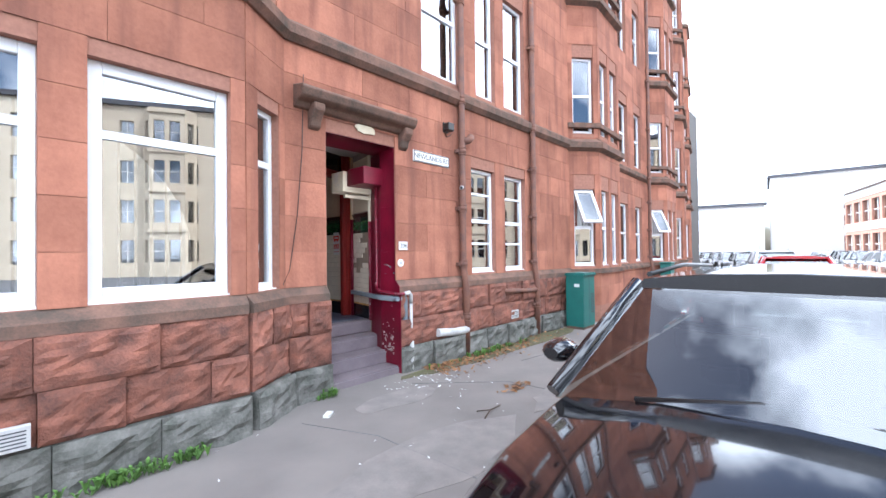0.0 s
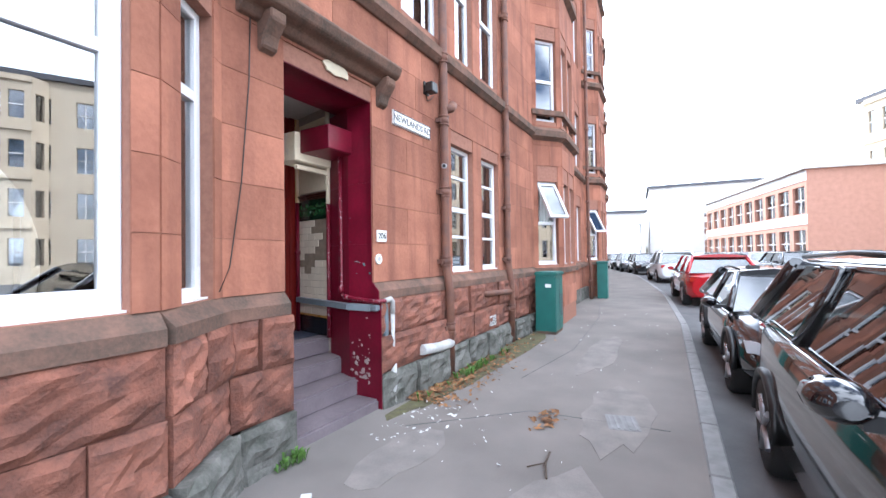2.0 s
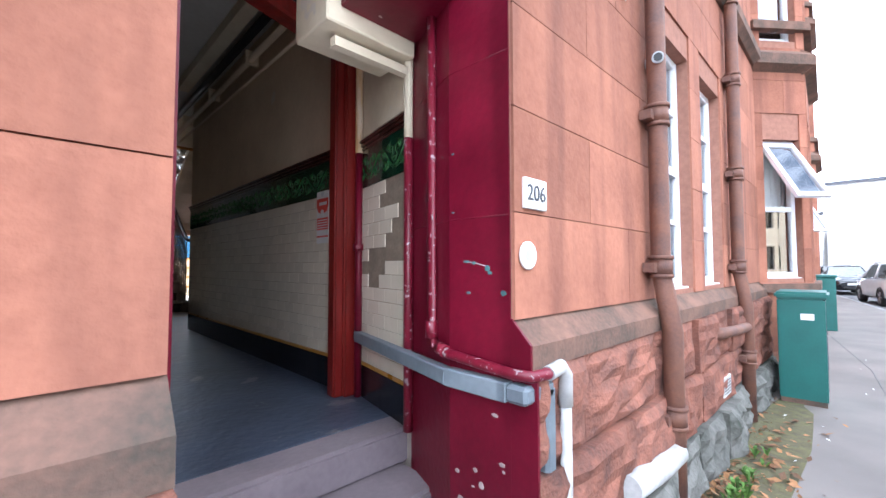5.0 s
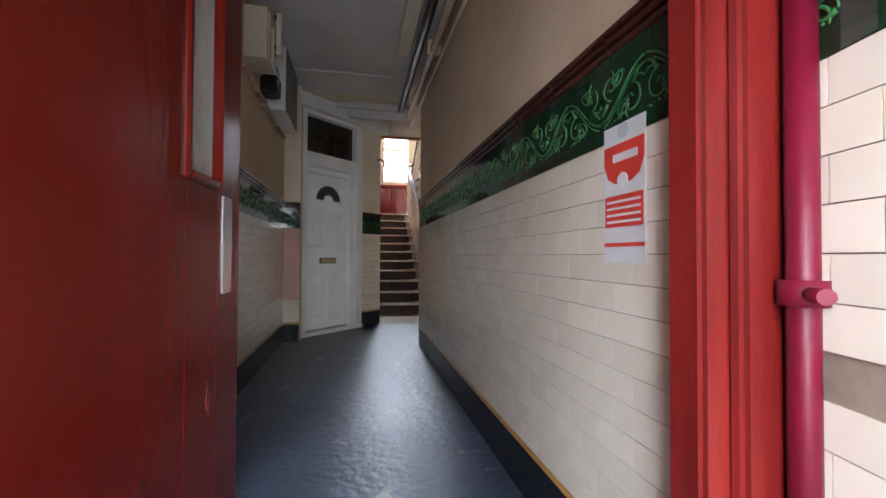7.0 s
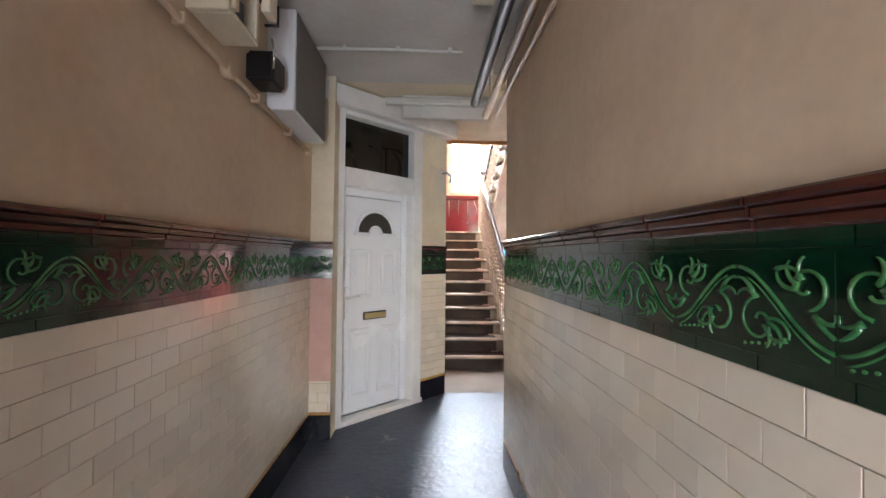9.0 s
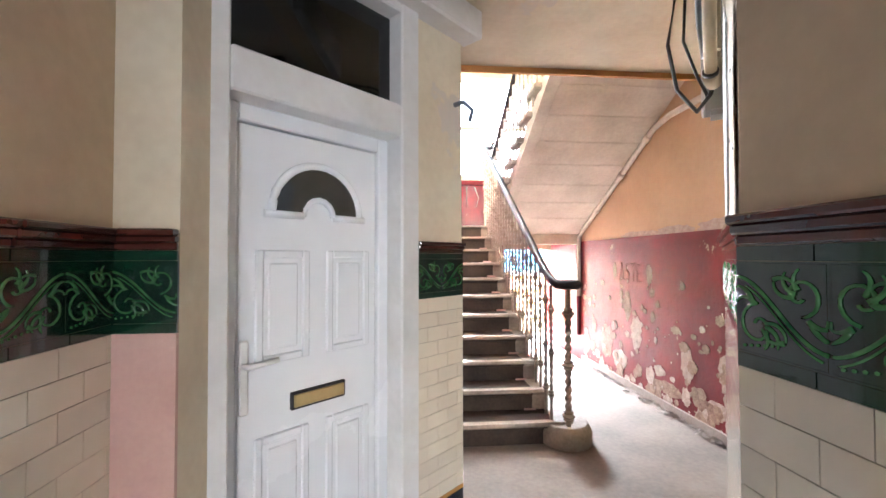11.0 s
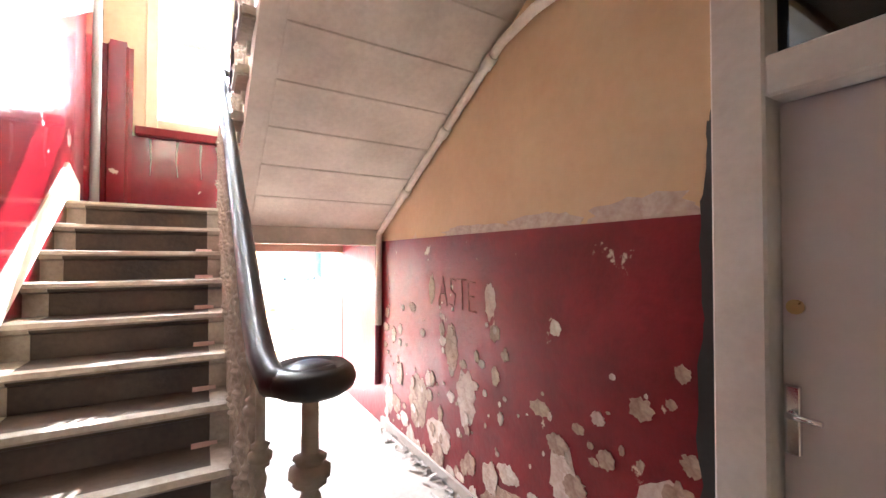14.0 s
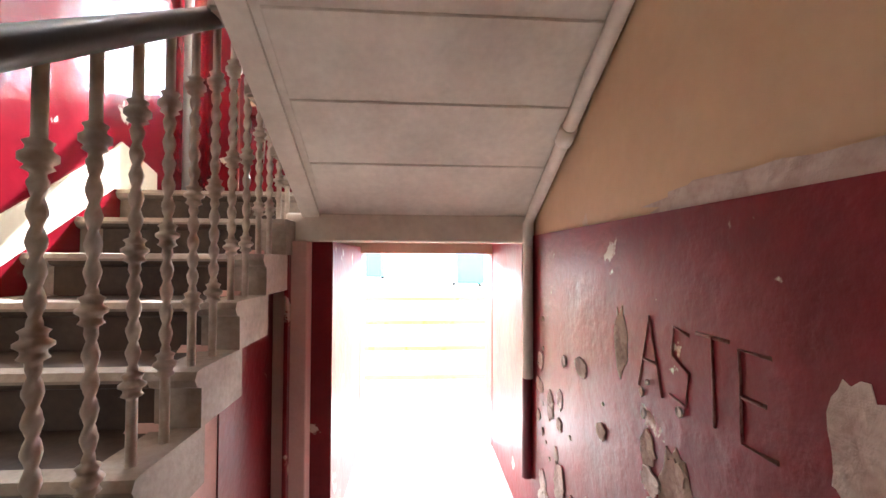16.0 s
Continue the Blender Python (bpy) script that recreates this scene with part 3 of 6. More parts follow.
def tenement(p0, p1, bays, name, top=TOP, seed=30):
    """A run of red tenement front with canted bays at the given distances."""
    m, length = seg(p0, p1)
    holes = []
    for b in bays:
        for f in range(4):
            holes.append((b[0], f * DZ + (0.9 if f else -0.2), b[0] + 2.4, f * DZ + 4.0))
    s = 0.6
    wins = []
    while s < length - 1.2:
        if not any(b[0] - 1.1 < s < b[0] + 2.5 for b in bays):
            for f in range(4):
                z = 1.2 + f * 2.95 if f == 0 else 0.9 + f * DZ
                wins.append((s, z, s + 0.7, z + 1.65))
        s += 1.35
    solidwall = [q for q in wins]
    w = setting(name, turned(panel_boxes(0, length, -0.1, top, 0, 0.28, solidwall), m), MORTAR, "red sandstone tenement front rising four storeys")
    blocks(w, m, length, 0.35, top, solidwall, STONE, 0.4, 0.95, 0.014, 0, False, seed)
    tagged(part("base_course", turned(boxes((0, -0.1, -0.1, length, 0.02, 0.35)), m), BASE_ST, w, "mossy grey base course"))
    part("plinth_course", turned(profile([(-0.075, 1.0), (-0.075, 1.08), (0.0, 1.16), (0.02, 1.16), (0.02, 1.0)], "x", 0, length), m), STONE_D, w)
    for z in (3.7, 3.7 + DZ * 2):
        part("string_course", turned(profile([(-0.1, z + 0.06), (-0.1, z + 0.16), (-0.02, z + 0.23), (0.02, z + 0.23), (0.02, z), (-0.04, z)], "x", 0, length), m), STONE_D, w)
    for q in wins:
        sash(m, *q, curtain="net")
    for b0, dep in bays:
        a, c, d, e = (b0, 0), (b0 + 0.5, -dep), (b0 + 1.85, -dep), (b0 + 2.35, 0)
        for i, (u, v) in enumerate(((a, c), (c, d), (d, e))):
            lm, ll = seg(u, v)
            hs = []
            for f in range(4):
                z = 1.2 if f == 0 else 0.9 + f * DZ
                if i == 1:
                    hs += [(0.12, z, 0.6, z + 1.65), (0.75, z, 1.23, z + 1.65)]
                else:
                    hs.append((0.1, z, ll - 0.1, z + 1.65))
            mm = m @ lm
            bw = setting("bay_wall", turned(panel_boxes(0, ll, -0.1, top, 0, 0.2, hs), mm), MORTAR, "canted red sandstone bay of the tenement")
            blocks(bw, mm, ll, 0.35, top, hs, STONE, 0.4, 0.7, 0.014, 0, False, seed + i)
            for f in range(4):
                z = 3.72 + f * DZ
                part("bay_cornice", turned(profile([(-0.12, z), (-0.12, z + 0.12), (0.0, z + 0.22), (0.02, z + 0.22), (0.02, z - 0.08)], "x", -0.05, ll + 0.05), mm), STONE_D, bw, "dark weathered bay cornice")
                part("bay_sill", turned(boxes((-0.03, -0.08, z - 2.68 if f == 0 else z - 2.83 + 0.12, ll + 0.03, 0.02, z - 2.58 if f == 0 else z - 2.83 + 0.22)), mm), STONE_D, bw)
            for k, q in enumerate(hs):
                sash(mm, *q, curtain="net", opened=(i == 0 and k == 0 and name == "wall_tenement_1"), label="white framed bay window of the tenement")
    return m


tenement((4.85, 0.0), (13.5, 0.35), [(0.0, 0.45), (6.0, 0.45)], "wall_tenement_1")
tenement((13.5, 0.35), (24, 2.2), [(1.5, 0.45), (7.0, 0.45)], "wall_tenement_2", seed=50)
tenement((24, 2.2), (40, 7.2), [(2, 0.45), (9, 0.45)], "wall_tenement_3", seed=70)
# flat slab added over the whole depth to keep skylight out of the interior
setting("roof", prism([(-8, 0.1), (-5, -0.3), (-2, -0.3), (-1.3, 0.1), (5, 0.1), (13.5, 0.45), (24, 2.3), (40, 7.3), (40, 16), (-8, 11.3)], TOP, TOP + 0.3), SLATE, "dark slate tenement roof slab that also keeps skylight out", "roof")
# added walls, coloured as if in shade, stop daylight leaking behind the windows
setting("wall_rooms_behind", boxes((0.6, 2.6, -0.1, 12.8, 2.7, TOP), (12.8, 4.2, -0.1, 38, 4.3, TOP), (-8, 2.6, -0.1, -1.6, 2.7, TOP), (0.45, 0.3, -0.1, 0.6, 2.6, TOP), (-1.65, 0.3, -0.1, -1.5, 2.6, TOP)), ROOMD, "plain walls closing the rooms behind the windows, coloured dark for shade")
# last box is an unseen slab that blocks stray sun above the corridor
setting("floor_upper_rooms", boxes((0.6, 0.29, 3.3, 12.8, 2.6, 3.5), (-8, 0.29, 3.3, -1.65, 2.6, 3.5), (0.6, 0.29, 6.5, 12.8, 2.6, 6.7), (-1.6, 0.3, 3.5, 2.3, 7.0, 3.6)), ROOMD, "plain shade-dark floors between the rooms, with an unseen slab blocking sun", "floor")
setting("wall_gable", boxes((-8.2, 0, -0.1, -8, 11.3, TOP), (-8, 0, -0.1, -5.6, 0.28, TOP)), STONE, "plain red sandstone end of the tenement")

# hood over the entrance
hood = thing("door_hood", "weathered moulded stone hood over the close entrance", "hood")
part("slab", bev(profile([(-0.19, 3.13), (-0.22, 3.2), (-0.2, 3.23), (0.02, 3.28), (0.02, 3.02), (-0.05, 3.04), (-0.09, 3.09), (-0.16, 3.11)], "x", -1.36, 0.22), 0.008), STONE_D, hood)
for hx in (-1.2, 0.06):
    part("corbel", bev(profile([(-0.02, 2.84), (-0.06, 2.86), (-0.08, 2.93), (-0.16, 3.03), (-0.16, 3.1), (0.02, 3.1), (0.02, 2.82)], "x", hx, hx + 0.13), 0.012), STONE_D, hood, "carved stone corbel")
part("lintel_stain", blob(-0.45, 0, 0.14, 0.06, 0, 0.012, seed=4), CREAM2, hood).matrix_basis = pose(0, -0.008, 2.99, 90, 0, 0)

# ---- entrance: jambs, steps, vestibule ----
TM, TL = seg((-0.012, 0.26), (0.245, 1.28))
setting("jamb_right", prism([(-0.006, 0.004), (0.4, 0.004), (0.4, 0.68), (0.131, 0.68), (-0.006, 0.29)], -0.1, 2.855), MAROON, "maroon gloss painted stone door jamb, chipped near the foot", "jamb")
setting("jamb_left", boxes((-1.3, 0.004, -0.1, -0.979, 0.52, 2.855)), MAROON, "maroon gloss painted stone door jamb with yellow paint marks", "jamb")
setting("lintel", boxes((-0.979, 0.004, 2.852, 0.12, 0.52, 3.05)), MAROON, "maroon painted underside of the entrance lintel", "lintel")
part("painted_return", profile([(-0.1, -0.05), (-0.1, 0.99), (-0.077, 1.0), (-0.077, 1.085), (-0.002, 1.165), (0.003, 1.165), (0.003, -0.05)], "x", -0.007, 0.004), MAROON, bpy.data.objects["jamb_right"], "chipped maroon paint on the plinth end")
part("yellow_mark", boxes((-0.981, 0.03, 1.62, -0.976, 0.16, 1.65), (-0.981, 0.1, 1.5, -0.976, 0.14, 1.72)), YELLOW, bpy.data.objects["jamb_left"], "smear of yellow paint")
for i, (cy, cz, ry, rz) in enumerate([(0.2, 1.36, 0.016, 0.005), (0.165, 1.355, 0.01, 0.006), (0.1, 1.335, 0.012, 0.01), (0.09, 1.32, 0.01, 0.006), (0.19, 1.245, 0.01, 0.005), (0.03, 1.25, 0.012, 0.01), (0.33, 1.78, 0.006, 0.004), (0.3, 1.55, 0.008, 0.003)]):
    ob = part("paint_chip", blob(0, 0, rz, ry, 0, 0.0015, 12, 60 + i), TEAL, bpy.data.objects["jamb_right"], "chip showing old teal paint")
    ob.matrix_basis = Matrix.Translation((-0.0058, min(cy, 0.27), cz)) @ Matrix.Rotation(radians(-90), 4, "Y")
part("paint_scratch", tubes(([(-0.006, 0.2, 1.36), (-0.006, 0.15, 1.353), (-0.006, 0.1, 1.342)], 0.0015), n=4), PALEP, bpy.data.objects["jamb_right"])
for jz in (0.95, 1.52, 2.1):
    part("stone_joint", tubes(([(-0.0062, 0.006, jz), (-0.0064, 0.289, jz + 0.002), (0.1305, 0.679, jz)], 0.0022), n=4), MAROON, bpy.data.objects["jamb_right"])
crnd = random.Random(9)
for i in range(46):
    cy, cz = crnd.uniform(0.03, 0.26), 0.22 + abs(crnd.gauss(0, 0.22))
    ry = crnd.uniform(0.004, 0.022)
    ob = part("paint_chip", blob(0, 0, ry * crnd.uniform(0.4, 1.4), ry, 0, 0.0015, 10, 90 + i), PEEL0, bpy.data.objects["jamb_right"])
    ob.matrix_basis = Matrix.Translation((-0.0058, min(cy, 0.27), cz)) @ Matrix.Rotation(radians(-90), 4, "Y")
steps = setting("entrance_steps", boxes((-1.05, 0.6, -0.1, 0.1, 0.7, 0.05)), STEPM, "short flight of worn purple grey painted entrance steps", "steps")
for k, (y, z) in enumerate([(-0.06, 0.09), (0.2, 0.25), (0.46, 0.41), (0.72, F)]):
    bm = boxes((-1.0 + 0.01 * (k > 0), y, z - 0.17, (0.01, 0.07, 0.13, 0.25)[k], y + 0.5, z - 0.004 * (k == 3)))
    part("step", bev(bm, 0.018, 2), STEPM, steps)
setting("vestibule_wall_right", prism([(0.131, 0.68), (0.45, 0.68), (0.45, 1.42), (0.28, 1.42)], 0.2, 3.0), BARE, "bare patched render of the vestibule wall")
setting("vestibule_wall_left", boxes((-1.3, 0.52, 0.2, -1.0, 1.02, 3.0)), CREAM2, "cream plaster vestibule wall with a pinned notice")
setting("vestibule_ceiling", boxes((-1.3, 0.5, 3.0, 0.45, 1.5, 3.1)), CEIL, "shadowy vestibule ceiling", "ceiling")

# ---- corridor ----
setting("floor", boxes((-1.5, 0.9, F - 0.1, 0.4, 5.62, F), (-1.5, 5.62, F - 0.1, 0.62, 6.6, F)), FLOORM, "worn blue grey painted concrete floor with scuffs", "floor")
setting("floor_hall", boxes((0.62, 5.2, F - 0.1, 2.3, 11.2, F - 0.003), (-0.2, 6.6, F - 0.1, 0.62, 7.6, F - 0.003)), FLOORS, "dusty worn stone floor of the stair hall", "floor")
setting("wall_corridor_right", boxes((CX1, 1.42, F - 0.1, 0.45, 5.07, 3.4)), CREAM, "cream painted upper wall of the close, stained")
setting("wall_corridor_left", boxes((-1.5, 1.02, F - 0.1, CX0, 5.53, 3.4)), CREAM, "cream painted upper wall of the close, stained")
setting("ceiling_corridor", boxes((-1.5, 1.02, 3.4, 0.45, 5.62, 3.5)), CEIL, "grey flaking corridor ceiling", "ceiling")
DM, _ = seg((-1.09, 5.708), (-0.125, 6.6))
DD = DM @ Matrix.Translation((-0.197, 0, 0))
setting("wall_diagonal", turned(panel_boxes(0, 1.314, F - 0.1, 3.4, 0, 0.3, [(0.02, F - 0.2, 0.93, 3.22)]), DM), CREAM2, "cream plaster wall set across the corner round the flat door")
setting("wall_stair_left", boxes((-0.45, 6.8, F - 0.1, -0.208, 11.13, 11.6)), OLDWHITE, "stained limewashed stair wall above a glossy red dado")
part("red_dado", profile([(6.8, F), (11.13, F), (11.13, 4.33), (7.67, 2.39), (6.8, 2.39)], "x", -0.21, -0.2), GLOSSRED, bpy.data.objects["wall_stair_left"], "glossy dark red dado rising with the stair, peeling")
setting("wall_pilaster_return", boxes((-0.34, 6.61, F - 0.1, -0.128, 6.8, 3.4)), REDWALL, "chipped red painted end of the diagonal wall")
setting("wall_hall_front", boxes((0.62, 5.2, F - 0.1, 2.3, 5.55, 3.4)), CREAM2, "cream hall wall")
wr = setting("wall_hall_right", boxes((HX, 5.62, F - 0.1, 2.3, 6.05, 11.6), (HX, 7.03, F - 0.1, 2.3, 11.13, 11.6), (HX, 6.05, 3.25, 2.3, 7.03, 11.6)), OCHRE, "ochre painted upper hall wall over a red dado")
part("red_dado", boxes((HX - 0.008, 7.09, F, HX + 0.002, 11.13, 2.24)), REDWALL, wr, "peeling dark red dado with pale plaster patches")
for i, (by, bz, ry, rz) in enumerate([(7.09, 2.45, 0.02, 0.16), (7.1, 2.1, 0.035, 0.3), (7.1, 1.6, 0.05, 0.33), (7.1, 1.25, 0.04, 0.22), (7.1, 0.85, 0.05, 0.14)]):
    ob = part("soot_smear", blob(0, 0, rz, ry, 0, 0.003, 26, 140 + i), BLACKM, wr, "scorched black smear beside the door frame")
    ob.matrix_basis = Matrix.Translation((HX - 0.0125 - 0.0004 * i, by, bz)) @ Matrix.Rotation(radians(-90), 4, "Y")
setting("ceiling_hall", boxes((-1.5, 5.62, 3.4, -0.1, 7.1, 3.5), (-0.1, 5.62, 3.4, 2.03, 7.22, 3.5), (0.45, 5.2, 3.4, 2.3, 5.62, 3.5)), CREAM2, "cream flaking hall ceiling", "ceiling")
setting("trim_ceiling_edge", boxes((-0.1, 7.22, 3.36, HX, 7.25, 3.5)), ORANGEW, "orange stained timber board on the ceiling edge", "trim")
# the hole at z 8.4 is made up, it lets the stairwell lamp in
rear = setting("wall_rear", panel_boxes(-0.45, 6, F - 0.3, TOP, 11.13, 11.45, [(0.94, 0, 2.02, 2.15), (0.12, 3.3, 1.76, 5.05), (0.12, 8.4, 1.76, 9.4)]), CREAM, "cream rear wall with the stair window over a red dado")
part("red_dado", boxes((-0.2, 11.115, 2.4, HX, 11.132, 3.22)), GLOSSRED, rear, "glossy red dado under the window, cracked and peeling")
part("red_reveal", boxes((0.93, 11.12, F - 0.1, 0.942, 11.44, 2.15), (2.018, 11.12, F - 0.1, 2.03, 11.44, 2.15)), REDWALL, rear, "red painted reveals of the back door")
part("boxed_corner", bev(boxes((-0.19, 11.0, 2.4, 0.035, 11.12, 4.05)), 0.05, 3), GLOSSRED, rear, "rounded red boxing in the landing corner")
prnd0 = random.Random(5)
for i in range(7):
    ob = part("paint_crack", tubes(([(0.15 + 0.2 * i + prnd0.uniform(-0.05, 0.05), 11.114, 3.2), (0.17 + 0.2 * i, 11.114, 3.02), (0.13 + 0.2 * i + prnd0.uniform(-0.04, 0.06), 11.114, 2.86)], [0.012, 0.007, 0.003]), n=5), OLDWHITE, rear)
setting("wall_rear_outer", boxes((-8, 11.13, -0.1, -0.45, 11.45, TOP), (6, 11.13, -0.1, 12, 11.45, TOP)), BRICKY, "plain rear wall of the tenement")
setting("wall_stairwell_upper", boxes((-0.1, 7.0, 3.6, 2.03, 7.1, 11.6), (-0.45, 6.75, 11.6, 2.3, 11.13, 11.7)), CREAM2, "plain walls closing the upper stairwell")

# tiles on the corridor walls
TILE_ME = mesh_of("tile", bev(boxes((0.0009, -0.008, 0.0009, 0.1511, 0.004, 0.0727)), 0.0009), TILE)
DECO_ME = mesh_of("green_tile", bev(boxes((0.0003, -0.01, 0.0003, 0.1447, 0.004, 0.1447)), 0.003), GREEN)


def spiral(cx, cz, r0, r1, a0, a1, n=14):
    return [(cx + (r0 + (r1 - r0) * i / n) * math.cos(a0 + (a1 - a0) * i / n), -0.011, cz + (r0 + (r1 - r0) * i / n) * math.sin(a0 + (a1 - a0) * i / n)) for i in range(n + 1)]


def curl(x, z, a, length, bend, n=7):
    """A leaf frond that leaves (x, z) at angle a and curls over."""
    pts = [(x, -0.0105, z)]
    for i in range(n):
        x, z = x + length / n * math.cos(a), z + length / n * math.sin(a)
        a += bend / n * (1 + i / n)
        pts.append((x, -0.0108, z))
    return pts


def scroll(flip):
    bm = bmesh.new()
    vine = [(0.145 * i / 16, -0.011, 0.0725 + 0.048 * math.cos(math.pi * i / 16)) for i in range(17)]
    rows = [(vine, 0.0032), ([(a, b, c - 0.011) for a, b, c in vine[2:-1]], 0.0018),
            (spiral(0.04, 0.047, 0.034, 0.006, 1.6, 1.6 + 7.4, 20), 0.0028), (spiral(0.107, 0.098, 0.03, 0.006, -1.5, -1.5 + 7.0, 18), 0.0028)]
    for x, z, a, length, bend in ((0.05, 0.05, 0.3, 0.05, -1.6), (0.052, 0.046, -0.2, 0.042, -1.5), (0.048, 0.042, -0.8, 0.034, -1.3), (0.034, 0.08, 2.4, 0.04, 1.5), (0.03, 0.083, 2.0, 0.05, 1.3),
                               (0.098, 0.095, 3.3, 0.045, -1.5), (0.1, 0.1, 2.8, 0.04, -1.5), (0.104, 0.105, 2.2, 0.034, -1.3), (0.118, 0.064, -0.6, 0.045, 1.4), (0.122, 0.06, -1.0, 0.05, 1.2), (0.066, 0.118, 0.4, 0.04, -1.2), (0.082, 0.028, 3.5, 0.04, -1.2)):
        k = curl(x, z, a, length, bend)
        rows.append((k, [0.0042 * (1 - 0.75 * i / (len(k) - 1)) + 0.0006 for i in range(len(k))]))
    for pts, r in rows:
        pts = [(min(max(a, 0.002), 0.143), b, min(max(c, 0.004), 0.141)) for a, b, c in pts]
        if flip:
            pts = [(0.145 - a, b, c) for a, b, c in pts]
        tube(bm, pts, r, 5)
    for i in range(5):
        tube(bm, [(0.016 + 0.012 * i, -0.0095, 0.012 + 0.002 * i), (0.016 + 0.012 * i, -0.0125, 0.012 + 0.002 * i)], 0.0026, 5)
    if flip:
        bmesh.ops.recalc_face_normals(bm, faces=bm.faces)
    return mesh_of("scroll_relief", bm, GREENL)


SCROLL = [scroll(False), scroll(True)]
FZ = [1.815, 1.843, 2.013, 2.042, 2.1]


def tiling(name, m, length, label, part_from=0.0, part_to=0.0, holes=(), base=True, skip=None, mould=True, green=True):
    """Glazed tiling of the close's wall: black base, ochre line, cream field, green frieze and brown moulding."""
    w = thing(name, label, "tiling", m, kind="structure")
    part("grout_bed", boxes((0, -0.003, F, length, 0.0, FZ[-1] - 0.01)), GROUT, w)
    rest = bmesh.new()
    h = (FZ[0] - F - 0.21) / 14
    for k in range(14):
        x = -0.076 if k % 2 else 0.0
        z = F + 0.21 + k * h
        while x < length - 0.004:
            a, b = max(x, 0), min(x + 0.152, length)
            x += 0.152
            if b - a < 0.01 or (skip and skip((a + b) / 2, z)):
                continue
            if part_from <= a and b <= part_to and b - a > 0.15:
                ob = new("tile", TILE_ME)
                ob.parent = w
                ob.matrix_basis = Matrix.Translation((a, 0, z))
            else:
                B(rest, a + 0.0012, -0.008, z + 0.0012, b - 0.0012, 0.0, z + h - 0.0012)
    tagged(part("field_tiles", rest, TILE, w), kind="stuff")
    part("ochre_line", boxes((0, -0.009, F + 0.188, length, 0.0, F + 0.208)), YELLOW, w, "ochre glazed border line")
    rest = bmesh.new()
    n = max(1, round(length / 0.15))
    for i in range(n):
        B(rest, length * i / n + 0.0015, -0.009, F, length * (i + 1) / n - 0.0015, 0, F + 0.186)
    part("base_tiles", rest, BLACKT, w, "black glazed skirting tiles")
    for z0, z1 in ((FZ[0], FZ[1]), (FZ[2], FZ[3])):
        rest = bmesh.new()
        for i in range(n):
            B(rest, length * i / n + 0.0015, -0.01, z0 + 0.001, length * (i + 1) / n - 0.0015, 0, z1 - 0.001)
        part("green_strip", rest, GREEN, w, "plain dark green glazed border")
    part("frieze_bed", boxes((0, -0.0094, FZ[1], length, 0, FZ[2])), GREEN, w)
    nd = max(1, round(length / 0.17))
    for i in range(nd):
        sx = length / nd / 0.145
        ob = new("frieze_tile", DECO_ME)
        ob.parent = w
        ob.matrix_basis = Matrix.Translation((length * i / nd, 0, FZ[1])) @ Matrix.Diagonal((sx, 1, 0.17 / 0.145, 1))
        rel = new("scroll_relief", SCROLL[i % 2])
        rel.parent = ob
    rest = bmesh.new()
    nm = max(1, round(length / 0.3))
    for i in range(nm):
        a, b = length * i / nm + 0.001, length * (i + 1) / nm - 0.001
        for u, z0, z1 in ((0.016, FZ[3], FZ[3] + 0.02), (0.026, FZ[3] + 0.02, FZ[3] + 0.04), (0.036, FZ[3] + 0.04, FZ[4])):
            B(rest, a, -u, z0, b, 0, z1)
    part("moulding", bev(rest, 0.004), BROWN, w, "brown glazed capping moulding")
    return w


MR, _ = seg((CX1, 5.07), (CX1, 1.43))
ML, _ = seg((CX0, 1.02), (CX0, 5.53))
tiling("tiling_right", MR, 3.64, "cream glazed wall tiles with dark green scrolled frieze", 1.37, 3.64)
tiling("tiling_left", ML, 4.51, "cream glazed wall tiles with dark green scrolled frieze", 2.2, 4.5)
MP = DM @ Matrix.Translation((0.96, 0, 0))
tiling("tiling_pilaster", MP, 0.354, "pale yellow tiles and green frieze beside the flat door")


def broken(x, z):
    """True where the vestibule's tiles have fallen off."""
    k, u = round((1.7414 - z) / 0.0736), (x - 0.05) / 0.58
    return {0: u > 0.62, 1: u > 0.42, 2: u > 0.74, 3: u > 0.8, 4: u > 0.64, 5: 0.06 < u < 0.84, 6: u < 0.66, 7: 0.1 < u < 0.46}.get(k, False)


MV, _ = seg((0.262, 1.33), (0.131, 0.68))
tiling("tiling_vestibule", MV, 0.66, "broken cream tiles over bare render with green frieze",
       skip=lambda x, z: broken(x, z))
MVL, _ = seg((-1.0, 0.53), (-1.0, 0.93))
tiling("tiling_vestibule_left", MVL @ Matrix.Translation((0, 0, -0.1)), 0.4, "cream glazed tiles and green frieze behind the notice")
rt = setting("wall_return", boxes((-1.5, 5.53, F - 0.1, -1.055, 5.9, 3.4)), CREAM2, "narrow cream return wall beside the flat door")
tiling("tiling_return", seg((CX0, 5.53), (-1.055, 5.53))[0], 0.175, "narrow tiled return with a bright green frieze tile")
part("pink_panel", boxes((CX0 + 0.01, 5.516, F + 0.45, -1.055, 5.53, FZ[0])), PINK, rt, "pinkish bare plaster panel")
QM, QL = seg((0.985, 6.04), (0.23, 5.07))
setting("wall_diagonal_right", turned(boxes((0, 0, F - 0.1, QL, 0.25, 3.4)), QM), CREAM2, "scuffed cream wall set across the corner of the hall")
tiling("tiling_diagonal", QM, QL, "cream tiles and glossy green scrolled frieze on the hall corner")

